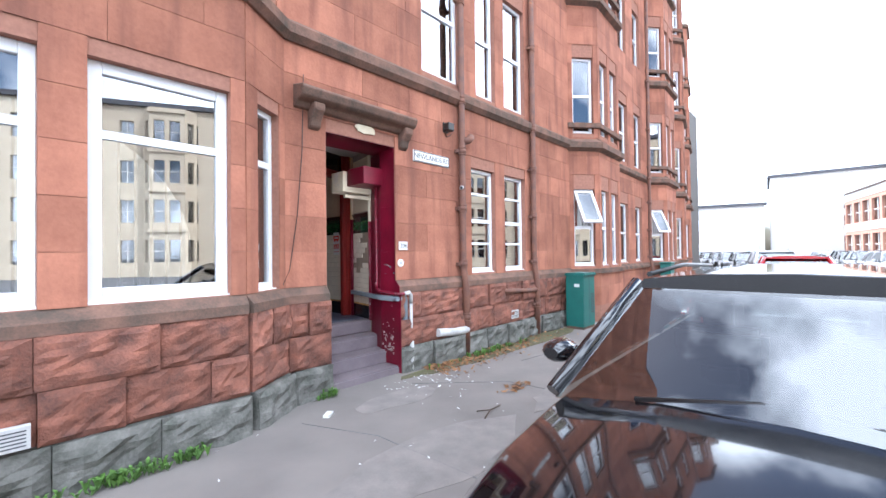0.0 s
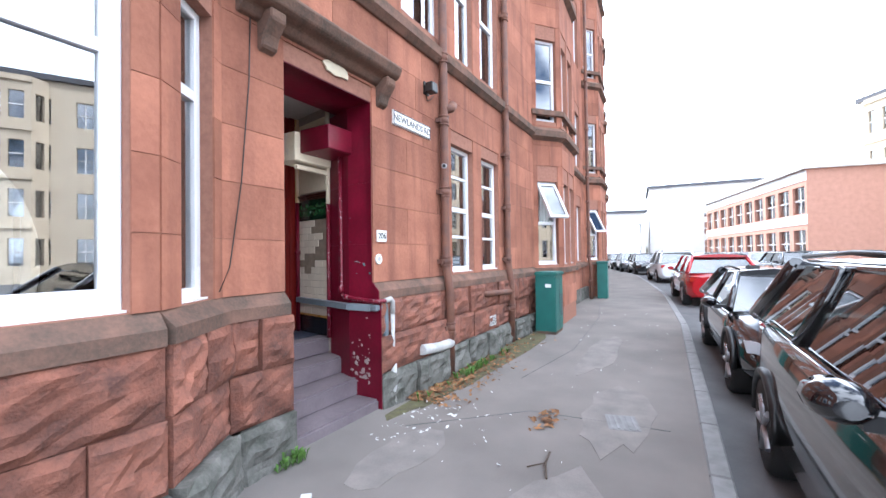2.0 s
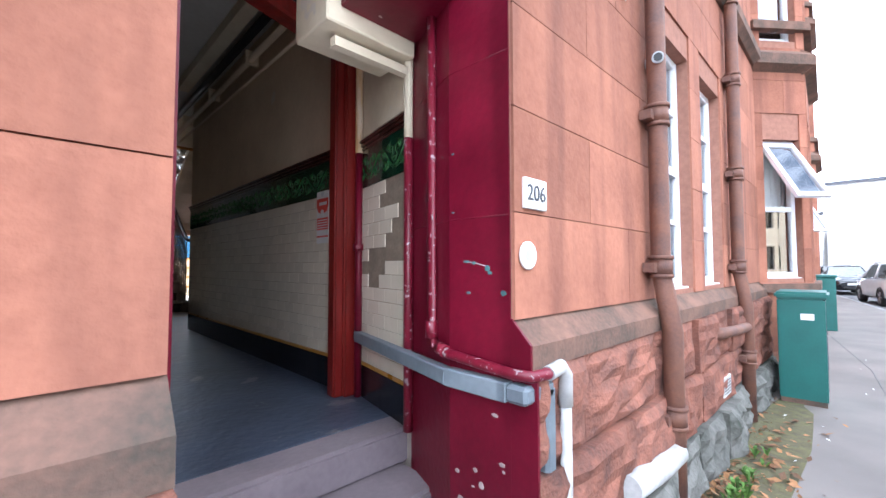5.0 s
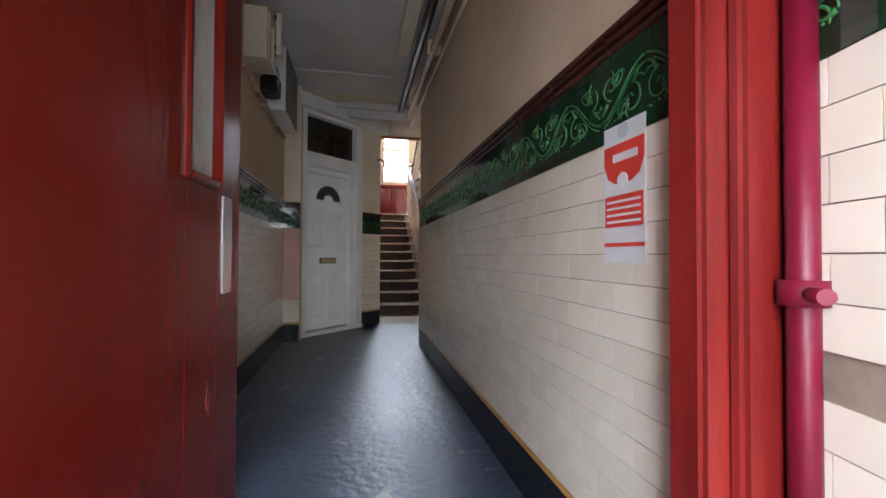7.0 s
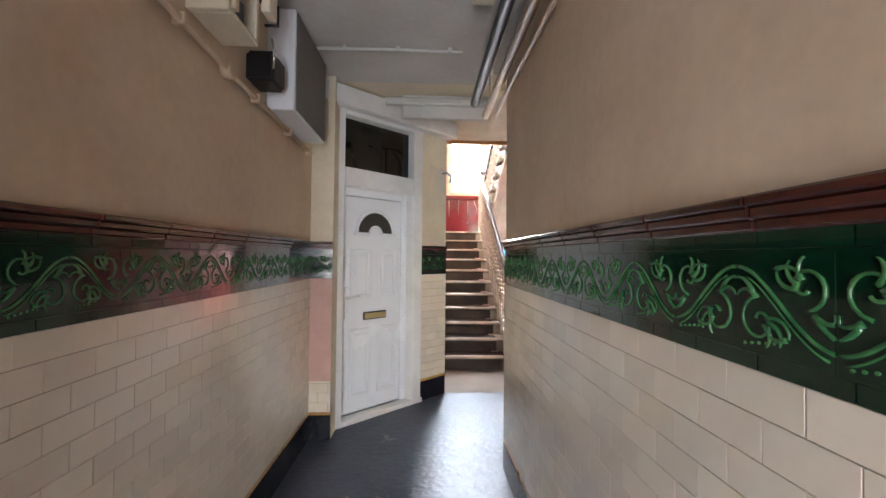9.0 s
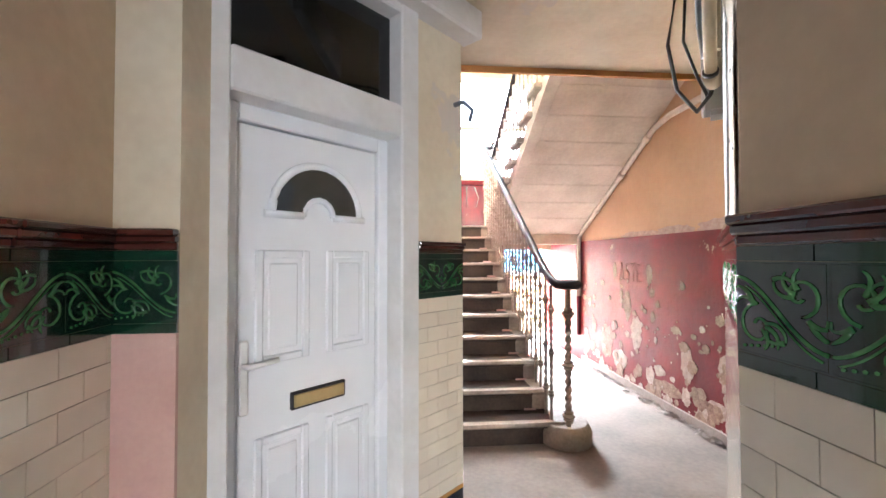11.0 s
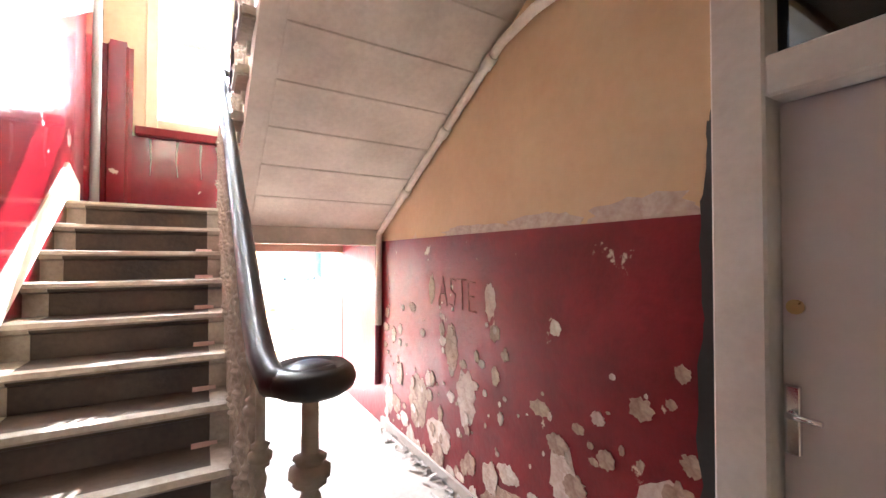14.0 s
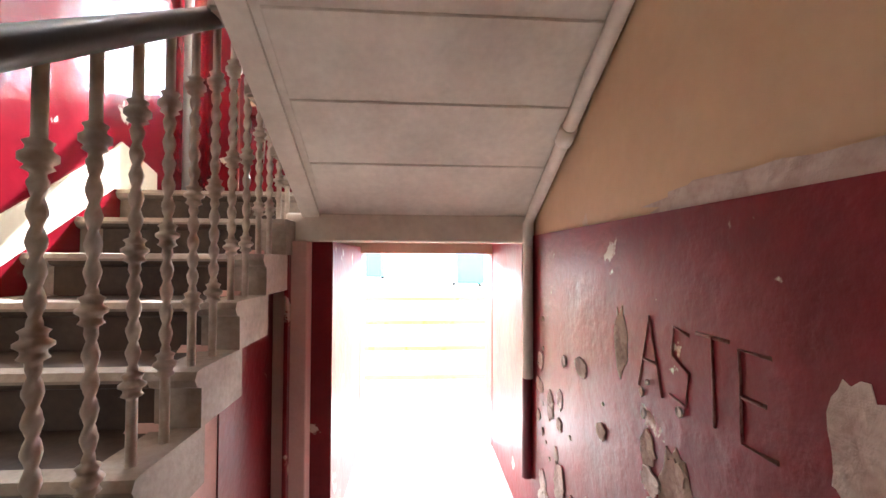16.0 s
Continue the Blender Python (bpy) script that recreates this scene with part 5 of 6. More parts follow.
        for fx in (0.19, 0.8):
            wm = Matrix.Translation((fx * length, s * (hw - 0.1), 0.32)) @ Matrix.Rotation(radians(90), 4, "X")
            ty = part("tyre", lathe([(0.2, -0.1), (0.3, -0.11), (0.325, -0.07), (0.325, 0.07), (0.3, 0.11), (0.2, 0.1)], 28), RUBBER, c)
            ty.matrix_basis = wm
            rim = bmesh.new()
            for k in range(5):
                a = 2 * math.pi * k / 5
                tube(rim, [(0.02 * math.cos(a), 0.02 * math.sin(a), -s * 0.1), (0.2 * math.cos(a), 0.2 * math.sin(a), -s * 0.105)], 0.025, 6)
            part("rim", rim, ALLOY, ty)
            arch = tubes(([(fx * length + 0.36 * math.cos(q), s * (hw + 0.0), 0.32 + 0.36 * math.sin(q)) for q in [math.pi * i / 10 for i in range(11)]], 0.03), n=6)
            part("wheel_arch", arch, BLACKM, c)
    for x, mt in ((0.005, SIGNW), (length - 0.01, PLATEY)):
        part("number_plate", boxes((x - 0.015, -0.26, 0.5, x + 0.015, 0.26, 0.61)), mt, c)
    part("grille", boxes((-0.012, -0.4, 0.34, 0.06, 0.4, 0.46)), BLACKM, c)
    part("wiper", tubes(([(g0 + 0.06, 0.5, bonnet + 0.03), (g0 + 0.16, 0.0, bonnet + 0.09), (g0 + 0.1, -0.4, bonnet + 0.05)], 0.009), n=5), BLACKM, c)
    for sy in (-0.38, 0.38):
        part("front_seat", bev(boxes((r0 + 0.55, sy - 0.24, 0.55, r0 + 0.72, sy + 0.24, 1.15), (r0 + 0.57, sy - 0.12, 1.16, r0 + 0.68, sy + 0.12, 1.33)), 0.04, 2), BLACKM, c)
    part("dashboard", bev(boxes((g0 + 0.12, -0.65, 0.85, g0 + 0.6, 0.65, bonnet + 0.0)), 0.04), BLACKM, c)
    return c


ROADZ = -0.12
car("parked_car", "glossy black parked family car facing up the street", pose(-2.72, -3.95, ROADZ, 0, 0, 1), CARBLK, 4.2, 1.82, 1.49, 1.0, 0.97, 0.79, 0.4, 0.86)
car("parked_car", "low black parked coupe with alloy wheels", pose(1.75, -3.85, ROADZ, 0, 0, 3), CARBLK, 4.2, 1.78, 1.3, 0.84, 0.86, 0.62, 0.42, 0.74)
car("parked_car", "red parked hatchback seen from behind", pose(14.3, -2.95, ROADZ, 0, 0, 187), CARRED, 4.1, 1.75, 1.45, 0.95, 0.92, 0.75)
car("parked_car", "white parked crossover further down the street", pose(24.2, -1.5, ROADZ, 0, 0, 192), CARWHT, 4.2, 1.8, 1.6, 1.0, 0.98, 0.8)
k = 0
for i in range(7):
    x = 28 + 5.2 * i
    car("parked_car", "dark parked car in the kerbside row", pose(x, kerb_y(x) - 1.2, ROADZ, 0, 0, 14 + i), (CARBLK, CARSIL, CARBLK)[i % 3], group="kerbside row of parked cars")
for i in range(7):
    x = 16 + 5.4 * i
    car("parked_car", "parked car on the far side of the street", pose(x, -8.4 + 0.13 * (x - 16), ROADZ, 0, 0, 10), (CARSIL, CARBLK, CARWHT)[i % 3], group="far row of parked cars")

# ---- far buildings ----
def far_block(name, label, m, w, d, h, material, floors, cols, z0=1.0, wz=1.7, ww=0.6, roofm=SLATE, band=None):
    hb = thing(name, label, "building", m)
    fh = (h - 1) / floors
    hs = [(w * (c + 0.5 - ww / 2) / cols, z0 + f * fh, w * (c + 0.5 + ww / 2) / cols, z0 + f * fh + min(wz, fh * 0.7)) for f in range(floors) for c in range(cols)]
    part("wall", panel_boxes(0, w, -0.3, h, 0, 0.4, hs), material, hb)
    for q in ((0, 0.4, -0.3, 0.3, d, h), (w - 0.3, 0.4, -0.3, w, d, h), (0, d, -0.3, w, d + 0.3, h)):
        part("side_wall", boxes(q), material, hb)
    for q in hs:
        part("window", boxes((q[0], 0.2, q[1], q[2], 0.25, q[3])), GLASS, hb)
        part("window_bar", boxes((q[0], 0.15, (q[1] + q[3]) / 2 - 0.04, q[2], 0.2, (q[1] + q[3]) / 2 + 0.04), ((q[0] + q[2]) / 2 - 0.04, 0.15, q[1], (q[0] + q[2]) / 2 + 0.04, 0.2, q[3])), WHITEP, hb)
    part("roof", boxes((-0.3, -0.3, h, w + 0.3, d + 0.4, h + 0.4)), roofm, hb)
    if band:
        for f in range(floors + 1):
            part("band", boxes((-0.05, -0.06, z0 + f * fh - 0.9, w + 0.05, 0.0, z0 + f * fh - 0.1)), band, hb)
    return hb


far_block("brick_factory", "long two storey red brick building with pale bands", pose(64, -5.5, -0.1, 0, 0, 193), 25, 12, 8, BRICKR, 2, 10, 1.0, 2.2, 0.75, PALEB, PALEB)
far_block("pale_office", "pale multi storey office far down the street", pose(75, 34, -0.1, 0, 0, -70), 22, 12, 17, PALEB, 6, 10)
far_block("pale_hall", "low pale hall with slate roof far down the street", pose(66, 18, -0.1, 0, 0, -75), 16, 14, 8, PALEB, 2, 5)
far_block("pale_tower", "pale block with tall stair window far down the street", pose(72, 2, -0.1, 0, 0, -85), 22, 14, 12, PALEB, 4, 4, 1.5, 2.0, 0.25)
ot = far_block("opposite_tenement", "blond sandstone tenement row with bays across the street", pose(47, -16.5, -0.1, 0, 0, 208), 72, 10, 14.5, BLOND, 4, 30, 1.2, 1.9, 0.42)
for i in range(10):
    bx0 = 1.2 + 7.25 * i
    hs = [(bx0 + 0.35 + 1.15 * c, 1.2 + 3.375 * f, bx0 + 1.15 + 1.15 * c, 3.1 + 3.375 * f) for f in range(4) for c in range(2)]
    bay = part("bay", panel_boxes(bx0, bx0 + 2.6, -0.3, 14.3, -1.0, -0.75, hs), BLOND, ot, "projecting blond stone bay")
    for u, v in (((bx0 - 0.7, 0), (bx0, -1.0)), ((bx0 + 2.6, -1.0), (bx0 + 3.3, 0))):
        bmx, bl = seg(u, v)
        part("bay_side", turned(panel_boxes(0, bl, -0.3, 14.3, 0, 0.25, [(0.3, 1.2 + 3.375 * f, bl - 0.3, 3.1 + 3.375 * f) for f in range(4)]), bmx), BLOND, bay)
        for f in range(4):
            part("window", turned(boxes((0.3, 0.15, 1.2 + 3.375 * f, bl - 0.3, 0.18, 3.1 + 3.375 * f)), bmx), GLASS, bay)
    for q in hs:
        part("window", boxes((q[0], -0.86, q[1], q[2], -0.83, q[3])), GLASS, bay)
        part("window_bar", boxes((q[0], -0.9, (q[1] + q[3]) / 2 - 0.04, q[2], -0.86, (q[1] + q[3]) / 2 + 0.04)), WHITEP, bay)
    for f in range(4):
        part("cornice", boxes((bx0 - 0.1, -1.15, 3.75 + 3.375 * f, bx0 + 2.7, -0.95, 4.0 + 3.375 * f)), BLOND, bay)

# ---- flat door in the diagonal wall ----
D = thing("door_2", "white plastic panelled flat door with arched fanlight, shut", "door", DD, kind="structure")
part("timber_frame", bev(panel_boxes(0.16, 1.155, F, 3.28, -0.03, 0.12, [(0.28, F - 0.1, 1.04, 2.585), (0.28, 2.74, 1.04, 3.18)]), 0.008), WHITEP, D, "chipped white gloss timber frame")
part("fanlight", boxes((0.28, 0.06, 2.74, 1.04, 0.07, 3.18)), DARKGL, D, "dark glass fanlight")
part("outer_frame", bev(panel_boxes(0.28, 1.04, F, 2.585, 0.07, 0.13, [(0.34, F + 0.04, 0.98, 2.52)]), 0.006), UPVC, D)
lf = part("door_leaf", bev(boxes((0.345, 0.085, F + 0.045, 0.975, 0.13, 2.515)), 0.006), UPVC, D)
for x0, x1, z0, z1 in ((0.41, 0.63, 1.62, 2.05), (0.71, 0.93, 1.62, 2.05), (0.41, 0.63, 0.75, 1.35), (0.71, 0.93, 0.75, 1.35)):
    part("raised_panel", bev(panel_boxes(x0, x1, z0, z1, 0.074, 0.09, [(x0 + 0.03, z0 + 0.03, x1 - 0.03, z1 - 0.03)]), 0.005), UPVC, lf)
    part("raised_panel", bev(boxes((x0 + 0.05, 0.078, z0 + 0.05, x1 - 0.05, 0.09, z1 - 0.05)), 0.006), UPVC, lf)
arch = bmesh.new()
pts = [(0.67 + 0.19 * math.cos(a), 0.19 * math.sin(a)) for a in [math.pi * i / 16 for i in range(17)]]
pts += [(0.67 + 0.07 * math.cos(a), 0.07 * math.sin(a)) for a in [math.pi - math.pi * i / 8 for i in range(9)]]
gl = turned(prism(pts, 0, 0.012), Matrix.Translation((0, 0.084, 2.2)) @ Matrix.Rotation(radians(90), 4, "X"))
part("arched_glass", gl, DARKGL, lf, "dark arched glass")
part("arch_moulding", tubes(([(0.67 + 0.2 * math.cos(a), 0.08, 2.2 + 0.2 * math.sin(a)) for a in [math.pi * i / 16 for i in range(17)]], 0.018), ([(0.44, 0.08, 2.19), (0.6, 0.08, 2.19)], 0.016), ([(0.74, 0.08, 2.19), (0.9, 0.08, 2.19)], 0.016), ([(0.67 + 0.07 * math.cos(a), 0.08, 2.19 + 0.07 * math.sin(a)) for a in [math.pi * i / 8 for i in range(9)]], 0.014), n=8), UPVC, lf)
part("letterbox", bev(boxes((0.55, 0.07, 1.42, 0.8, 0.088, 1.49)), 0.004), BLACKM, lf)
part("letterbox_flap", bev(boxes((0.56, 0.064, 1.43, 0.79, 0.074, 1.48)), 0.003), BRASS, lf, "brass letterbox flap")
part("handle_plate", bev(boxes((0.352, 0.068, 1.45, 0.385, 0.088, 1.72)), 0.006), WHITEP, lf)
part("handle", tubes(([(0.368, 0.07, 1.63), (0.368, 0.035, 1.63), (0.48, 0.035, 1.64)], 0.011), n=8), WHITEP, lf, "white lever handle")
part("threshold", boxes((0.16, -0.03, F, 1.17, 0.13, F + 0.04)), WHITEP, D)
setting("trim_door_lintel", turned(bev(boxes((-0.2, -0.12, 3.22, 1.36, 0.02, 3.38)), 0.01), DM), WHITEP, "heavy grey white timber beam over the flat door", "trim")
hk = thing("wall_hook", "bent grey iron hook on the pilaster", "hook", DM @ Matrix.Translation((-0.2, 0, 0)))
part("hook", tubes(([(1.46, 0, 2.86), (1.46, -0.06, 2.86), (1.5, -0.09, 2.82), (1.5, -0.07, 2.76)], 0.014), n=8), GREYP, hk)

# ---- corridor services ----
p = thing("ceiling_pipe", "cream and black painted pipes running along the ceiling corner", "pipe")
part("pipe", tubes(([(CX1 - 0.07, 1.1, 3.2), (CX1 - 0.07, 5.6, 3.14)], 0.028)), CREAM, p)
part("pipe", tubes(([(CX1 - 0.16, 1.1, 3.28), (CX1 - 0.16, 5.6, 3.24)], 0.035)), BLACKM, p)
part("pipe", tubes(([(CX1 - 0.04, 1.1, 3.02), (CX1 - 0.04, 5.6, 3.04)], 0.014)), CREAM, p)
for y in (1.8, 2.9, 4.0, 5.1):
    part("pipe_bracket", boxes((CX1 - 0.11, y, 3.14, CX1, y + 0.03, 3.26)), CREAM, p)
solid("boxed_duct", bev(boxes((CX1 - 0.32, 1.1, 3.3, CX1 - 0.21, 4.4, 3.4)), 0.005), CREAM2, "cream boxed duct under the ceiling", "duct")
mc = thing("meter_box", "old cream metal fuse cupboard high on the wall, cover hanging open", "meter box", pose(CX0, 3.83, 2.9))
part("body", bev(boxes((0.0, 0.0, 0.0, 0.155, 0.03, 0.37), (0.0, 0.03, 0.0, 0.155, 0.28, 0.02), (0.0, 0.03, 0.35, 0.155, 0.28, 0.37), (0.0, 0.03, 0.02, 0.012, 0.28, 0.35), (0.0, 0.25, 0.02, 0.155, 0.28, 0.35)), 0.004), CREAM2, mc)
part("inner_frame", bev(boxes((0.15, 0.03, 0.02, 0.17, 0.06, 0.35)), 0.003), CREAM, mc)
part("fuse_carrier", bev(boxes((0.03, 0.08, 0.05, 0.12, 0.22, 0.15), (0.03, 0.08, 0.19, 0.12, 0.22, 0.3)), 0.01), BLACKM, mc, "black fuse carriers")
part("open_cover", bev(boxes((0.16, 0.28, 0.16, 0.2, 0.37, 0.49)), 0.005), CREAM2, mc, "cream cover hanging open")
for cz in (0.2, 0.44):
    part("cover_clip", bev(boxes((0.15, 0.27, cz, 0.165, 0.3, cz + 0.03)), 0.002), BLACKM, mc)
mt = thing("electricity_meter", "black electricity meter with a metal loop under the fuse cupboard", "meter", pose(CX0, 4.33, 2.85))
part("case", bev(boxes((0.0, 0.0, 0.0, 0.14, 0.17, 0.15)), 0.015, 2), BLACKM, mt)
part("loop", tubes(([(0.12, -0.002, 0.05), (0.145, -0.02, 0.05), (0.15, -0.02, 0.14), (0.13, -0.002, 0.2)], 0.006), n=6), CHROME, mt)
mc = thing("fuse_box", "white metal cupboard with grey brown doors high on the wall", "cupboard", pose(CX0, 4.6, 2.8))
part("body", bev(boxes((0.0, 0.0, 0.0, 0.155, 0.68, 0.57)), 0.006), UPVC, mc)
part("side_door", bev(boxes((0.155, 0.02, 0.01, 0.163, 0.67, 0.56)), 0.003), GREYBR, mc, "grey brown metal door")
part("cable", tubes(([(0.06, -0.01, 0.57), (0.07, -0.03, 0.45), (0.09, -0.25, 0.33)], 0.008), n=6), BLACKM, mc)
p = thing("wall_conduit", "cream painted conduit with saddles under the meter boxes", "conduit")
part("pipe", tubes(([(CX0 + 0.025, 1.2, 2.95), (CX0 + 0.025, 3.27, 2.845), (CX0 + 0.025, 4.12, 2.797), (CX0 + 0.025, 5.38, 2.757)], 0.014), n=10), CREAM, p)
part("junction", lathe([(0.036, 0), (0.036, 0.035), (0.028, 0.045)], 16), CREAM, p).matrix_basis = pose(CX0, 4.12, 2.797, 0, 90, 0)
part("junction", lathe([(0.036, 0), (0.036, 0.035), (0.028, 0.045)], 16), CREAM, p).matrix_basis = pose(CX0, 3.2, 2.85, 0, 90, 0)
for sy, sz in ((3.75, 2.82), (4.4, 2.788), (4.9, 2.772), (5.35, 2.758)):
    part("saddle", bev(boxes((CX0, sy, sz - 0.025, CX0 + 0.045, sy + 0.025, sz + 0.02)), 0.004), CREAM, p)
p = thing("ceiling_conduit", "grey painted conduit clipped across the corridor ceiling", "conduit")
part("pipe", tubes(([(-1.2, 5.03, 3.1), (-1.2, 5.04, 3.34), (-1.17, 5.05, 3.378), (-0.6, 5.05, 3.382), (-0.1, 5.05, 3.378)], 0.012), n=8), CEIL, p)
for sx in (-0.9, -0.55, -0.2):
    part("saddle", boxes((sx, 5.03, 3.37, sx + 0.025, 5.07, 3.4)), CEIL, p)
cb = thing("ceiling_crossbeam", "flaking grey white boards under the ceiling where the hall begins", "beam")
part("board", bev(boxes((-0.55, 5.86, 3.2, 0.2, 5.92, 3.4)), 0.008), CEIL, cb)
part("ledge", bev(boxes((-0.7, 5.8, 3.3, 0.2, 5.86, 3.36)), 0.012), CEIL, cb)
fs = thing("fire_safety_poster", "red and white notice stuck on the tiled wall", "poster", seg((CX1, 1.79), (CX1, 1.5))[0])
part("sheet", boxes((0.03, -0.012, 1.5, 0.19, -0.0095, 1.85)), PAPER, fs)
part("red_heading", turned(prism([(0.033, 1.8), (0.033, 1.75), (0.05, 1.715), (0.08, 1.7), (0.14, 1.7), (0.17, 1.715), (0.187, 1.75), (0.187, 1.8)], 0, 0.0015), Matrix.Translation((0, -0.0119, 0)) @ Matrix.Rotation(radians(90), 4, "X")), POSTRED, fs)
part("red_block", boxes((0.037, -0.0135, 1.59, 0.183, -0.012, 1.67)), POSTRED, fs)
for i in range(4):
    part("print_line", boxes((0.045, -0.0145, 1.6 + 0.017 * i, 0.175, -0.0134, 1.606 + 0.017 * i)), PAPER, fs)
part("print_line", boxes((0.07, -0.0145, 1.755, 0.165, -0.0134, 1.775)), PAPER, fs)
part("print_line", boxes((0.033, -0.0135, 1.54, 0.187, -0.012, 1.55)), POSTRED, fs)
part("print_disc", lathe([(0.02, 0), (0.02, 0.002)], 20), PAPER, fs).matrix_basis = pose(0.11, -0.0135, 1.705, 90, 0, 0)
part("print_mark", lathe([(0.02, 0), (0.02, 0.002)], 20), GREYPL, fs, "faded grey mark").matrix_basis = pose(0.11, -0.012, 1.83, 90, 0, 0)
solid("hanging_cable", tubes(([(CX1 - 0.02, 1.45, 2.6), (CX1 - 0.03, 1.48, 2.0), (CX1 - 0.02, 1.46, 1.5), (CX1 - 0.02, 1.45, F + 0.3)], 0.01), n=6), BLACKM, "black cable hanging beside the door frame", "cable")

# hall fittings on the right diagonal wall
p = thing("cable_bundle", "tangle of loose dark and pale cables hanging by the wall corner", "cables", QM)
part("cable", tubes(([(0.12, -0.06, 3.39), (-0.02, -0.18, 3.3), (-0.04, -0.22, 3.05), (0.02, -0.18, 2.8), (0.1, -0.1, 2.66), (0.18, -0.05, 2.7), (0.22, -0.03, 2.78)], 0.009), n=7), BLACKM, p, "dark looped cable")
part("cable", tubes(([(0.16, -0.04, 3.39), (0.08, -0.14, 3.2), (0.07, -0.15, 3.0), (0.11, -0.1, 2.82), (0.16, -0.06, 2.7)], 0.007), n=7), BLACKM, p)
part("cable", tubes(([(0.1, -0.05, 3.39), (0.05, -0.1, 3.22), (0.06, -0.1, 3.1)], 0.007), n=7), CREAM2, p, "cut pale cable end")
part("cable", tubes(([(0.0, -0.1, 3.385), (0.15, -0.2, 3.36), (0.35, -0.12, 3.37), (0.5, -0.04, 3.385)], 0.008), n=7), BLACKM, p)
p = thing("wall_pipe_bend", "cream painted pipes dropping to an elbow on the hall wall", "pipe", QM)
part("pipe", tubes(([(0.2, -0.035, 3.39), (0.2, -0.035, 2.78), (0.215, -0.04, 2.745), (0.26, -0.05, 2.755), (0.62, -0.055, 2.97), (0.75, -0.05, 3.06), (0.82, -0.02, 3.1)], 0.023), n=14), CREAM2, p)
part("pipe", tubes(([(0.3, -0.03, 3.39), (0.3, -0.03, 2.83)], 0.017), n=12), CREAM2, p)
part("elbow", tubes(([(0.2, -0.035, 2.83), (0.2, -0.035, 2.77), (0.215, -0.04, 2.737), (0.26, -0.05, 2.752)], 0.031), n=14), CREAM2, p)
part("collar", tubes(([(0.262, -0.05, 2.754), (0.276, -0.05, 2.763)], 0.029), n=14), BLACKM, p, "dark joint ring")
part("cable", tubes(([(0.24, -0.03, 3.39), (0.245, -0.03, 2.85)], 0.011), n=8), BLACKM, p)
part("cable", tubes(([(0.3, -0.07, 2.81), (0.42, -0.085, 2.89), (0.56, -0.085, 2.99), (0.7, -0.06, 3.14), (0.74, -0.04, 3.39)], 0.012), n=8), GREYP, p, "dark grey cable along the pipe")
for i, (wx, wz) in enumerate([(0.42, 2.55), (0.5, 2.42), (0.62, 2.62), (0.2, 2.5), (0.7, 2.35)]):
    part("nail_hole", turned(blob(0, 0, 0.009, 0.007, 0, 0.002, 10, 200 + i), Matrix.Translation((wx, -0.0005, wz)) @ Matrix.Rotation(radians(90), 4, "X")), GREYPL, p)
solid("plastic_sheet", turned(prism([(0, 0), (0.16, 0.02), (0.2, 0.5), (0.05, 0.62), (-0.06, 0.4)], 0, 0.004), QM @ Matrix.Translation((0.75, -0.02, 2.12)) @ Matrix.Rotation(radians(90), 4, "X")), PAPER, "torn white plastic sheet stuck to the wall", "sheet")
sb = thing("wall_lamp_box", "flat grey bulkhead lamp on the wall corner", "lamp", QM @ Matrix.Translation((0.0, 0, 2.66)))
part("housing", bev(boxes((-0.1, -0.07, 0, 0.04, 0.03, 0.62)), 0.02, 2), GREYPL, sb)
part("cover", bev(boxes((-0.09, -0.085, 0.02, 0.03, -0.07, 0.6)), 0.006), UPVC, sb)

# grey door in the hall
RM = seg((HX, 7.03), (HX, 6.05))[0]
D = thing("door_3", "grey painted flush door with letterbox and dark fanlight, shut", "door", RM, kind="structure")
part("timber_frame", bev(panel_boxes(-0.06, 1.04, F, 3.3, -0.035, 0.14, [(0.09, F - 0.1, 0.9, 2.565), (0.09, 2.69, 0.9, 3.2)]), 0.008), OFFW, D, "worn grey white timber frame")
lf = part("door_leaf", bev(boxes((0.094, 0.05, F + 0.02, 0.896, 0.095, 2.56)), 0.004), GREYDOOR, D)
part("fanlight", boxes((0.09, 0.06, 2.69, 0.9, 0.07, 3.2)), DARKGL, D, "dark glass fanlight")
part("letterbox", bev(boxes((0.32, 0.036, 1.58, 0.62, 0.052, 1.66)), 0.003), GREYPL, lf, "grey metal letterbox")
part("lock_case", bev(boxes((0.1, 0.03, 1.52, 0.14, 0.052, 1.72)), 0.003), CHROME, lf)
part("handle", tubes(([(0.12, 0.03, 1.64), (0.12, 0.0, 1.64), (0.2, 0.0, 1.64)], 0.009), n=8), CHROME, lf)
part("spyhole", tubes(([(0.49, 0.051, 2.0), (0.49, 0.042, 2.0)], 0.014), n=10), BRASS, lf)
part("keyhole", tubes(([(0.13, 0.051, 1.95), (0.13, 0.036, 1.95)], 0.022), n=12), BRASS, lf)

# scratched letters and peeled patches in the dado
PEEL = mat("bare_patchy_plaster", (0.4, 0.3, 0.22), (0.22, 0.13, 0.1), 0.95, scale=14, fine=60, bump=0.7)
PEELW = mat("pale_lime_plaster", (0.55, 0.47, 0.4), (0.38, 0.27, 0.22), 0.95, scale=14, fine=60, bump=0.7)
GROOVE = mat("scored_red_paint", (0.13, 0.012, 0.013), (0.26, 0.1, 0.08), 0.8, scale=30, fine=90, bump=0.5)


def stroke(pts, r=0.0045):
    part("scratched_letter", tubes(([(HX - 0.008, 8.98 - 0.62 * u, 1.76 + 0.2 * v) for u, v in pts], r), n=5), GROOVE, wr)


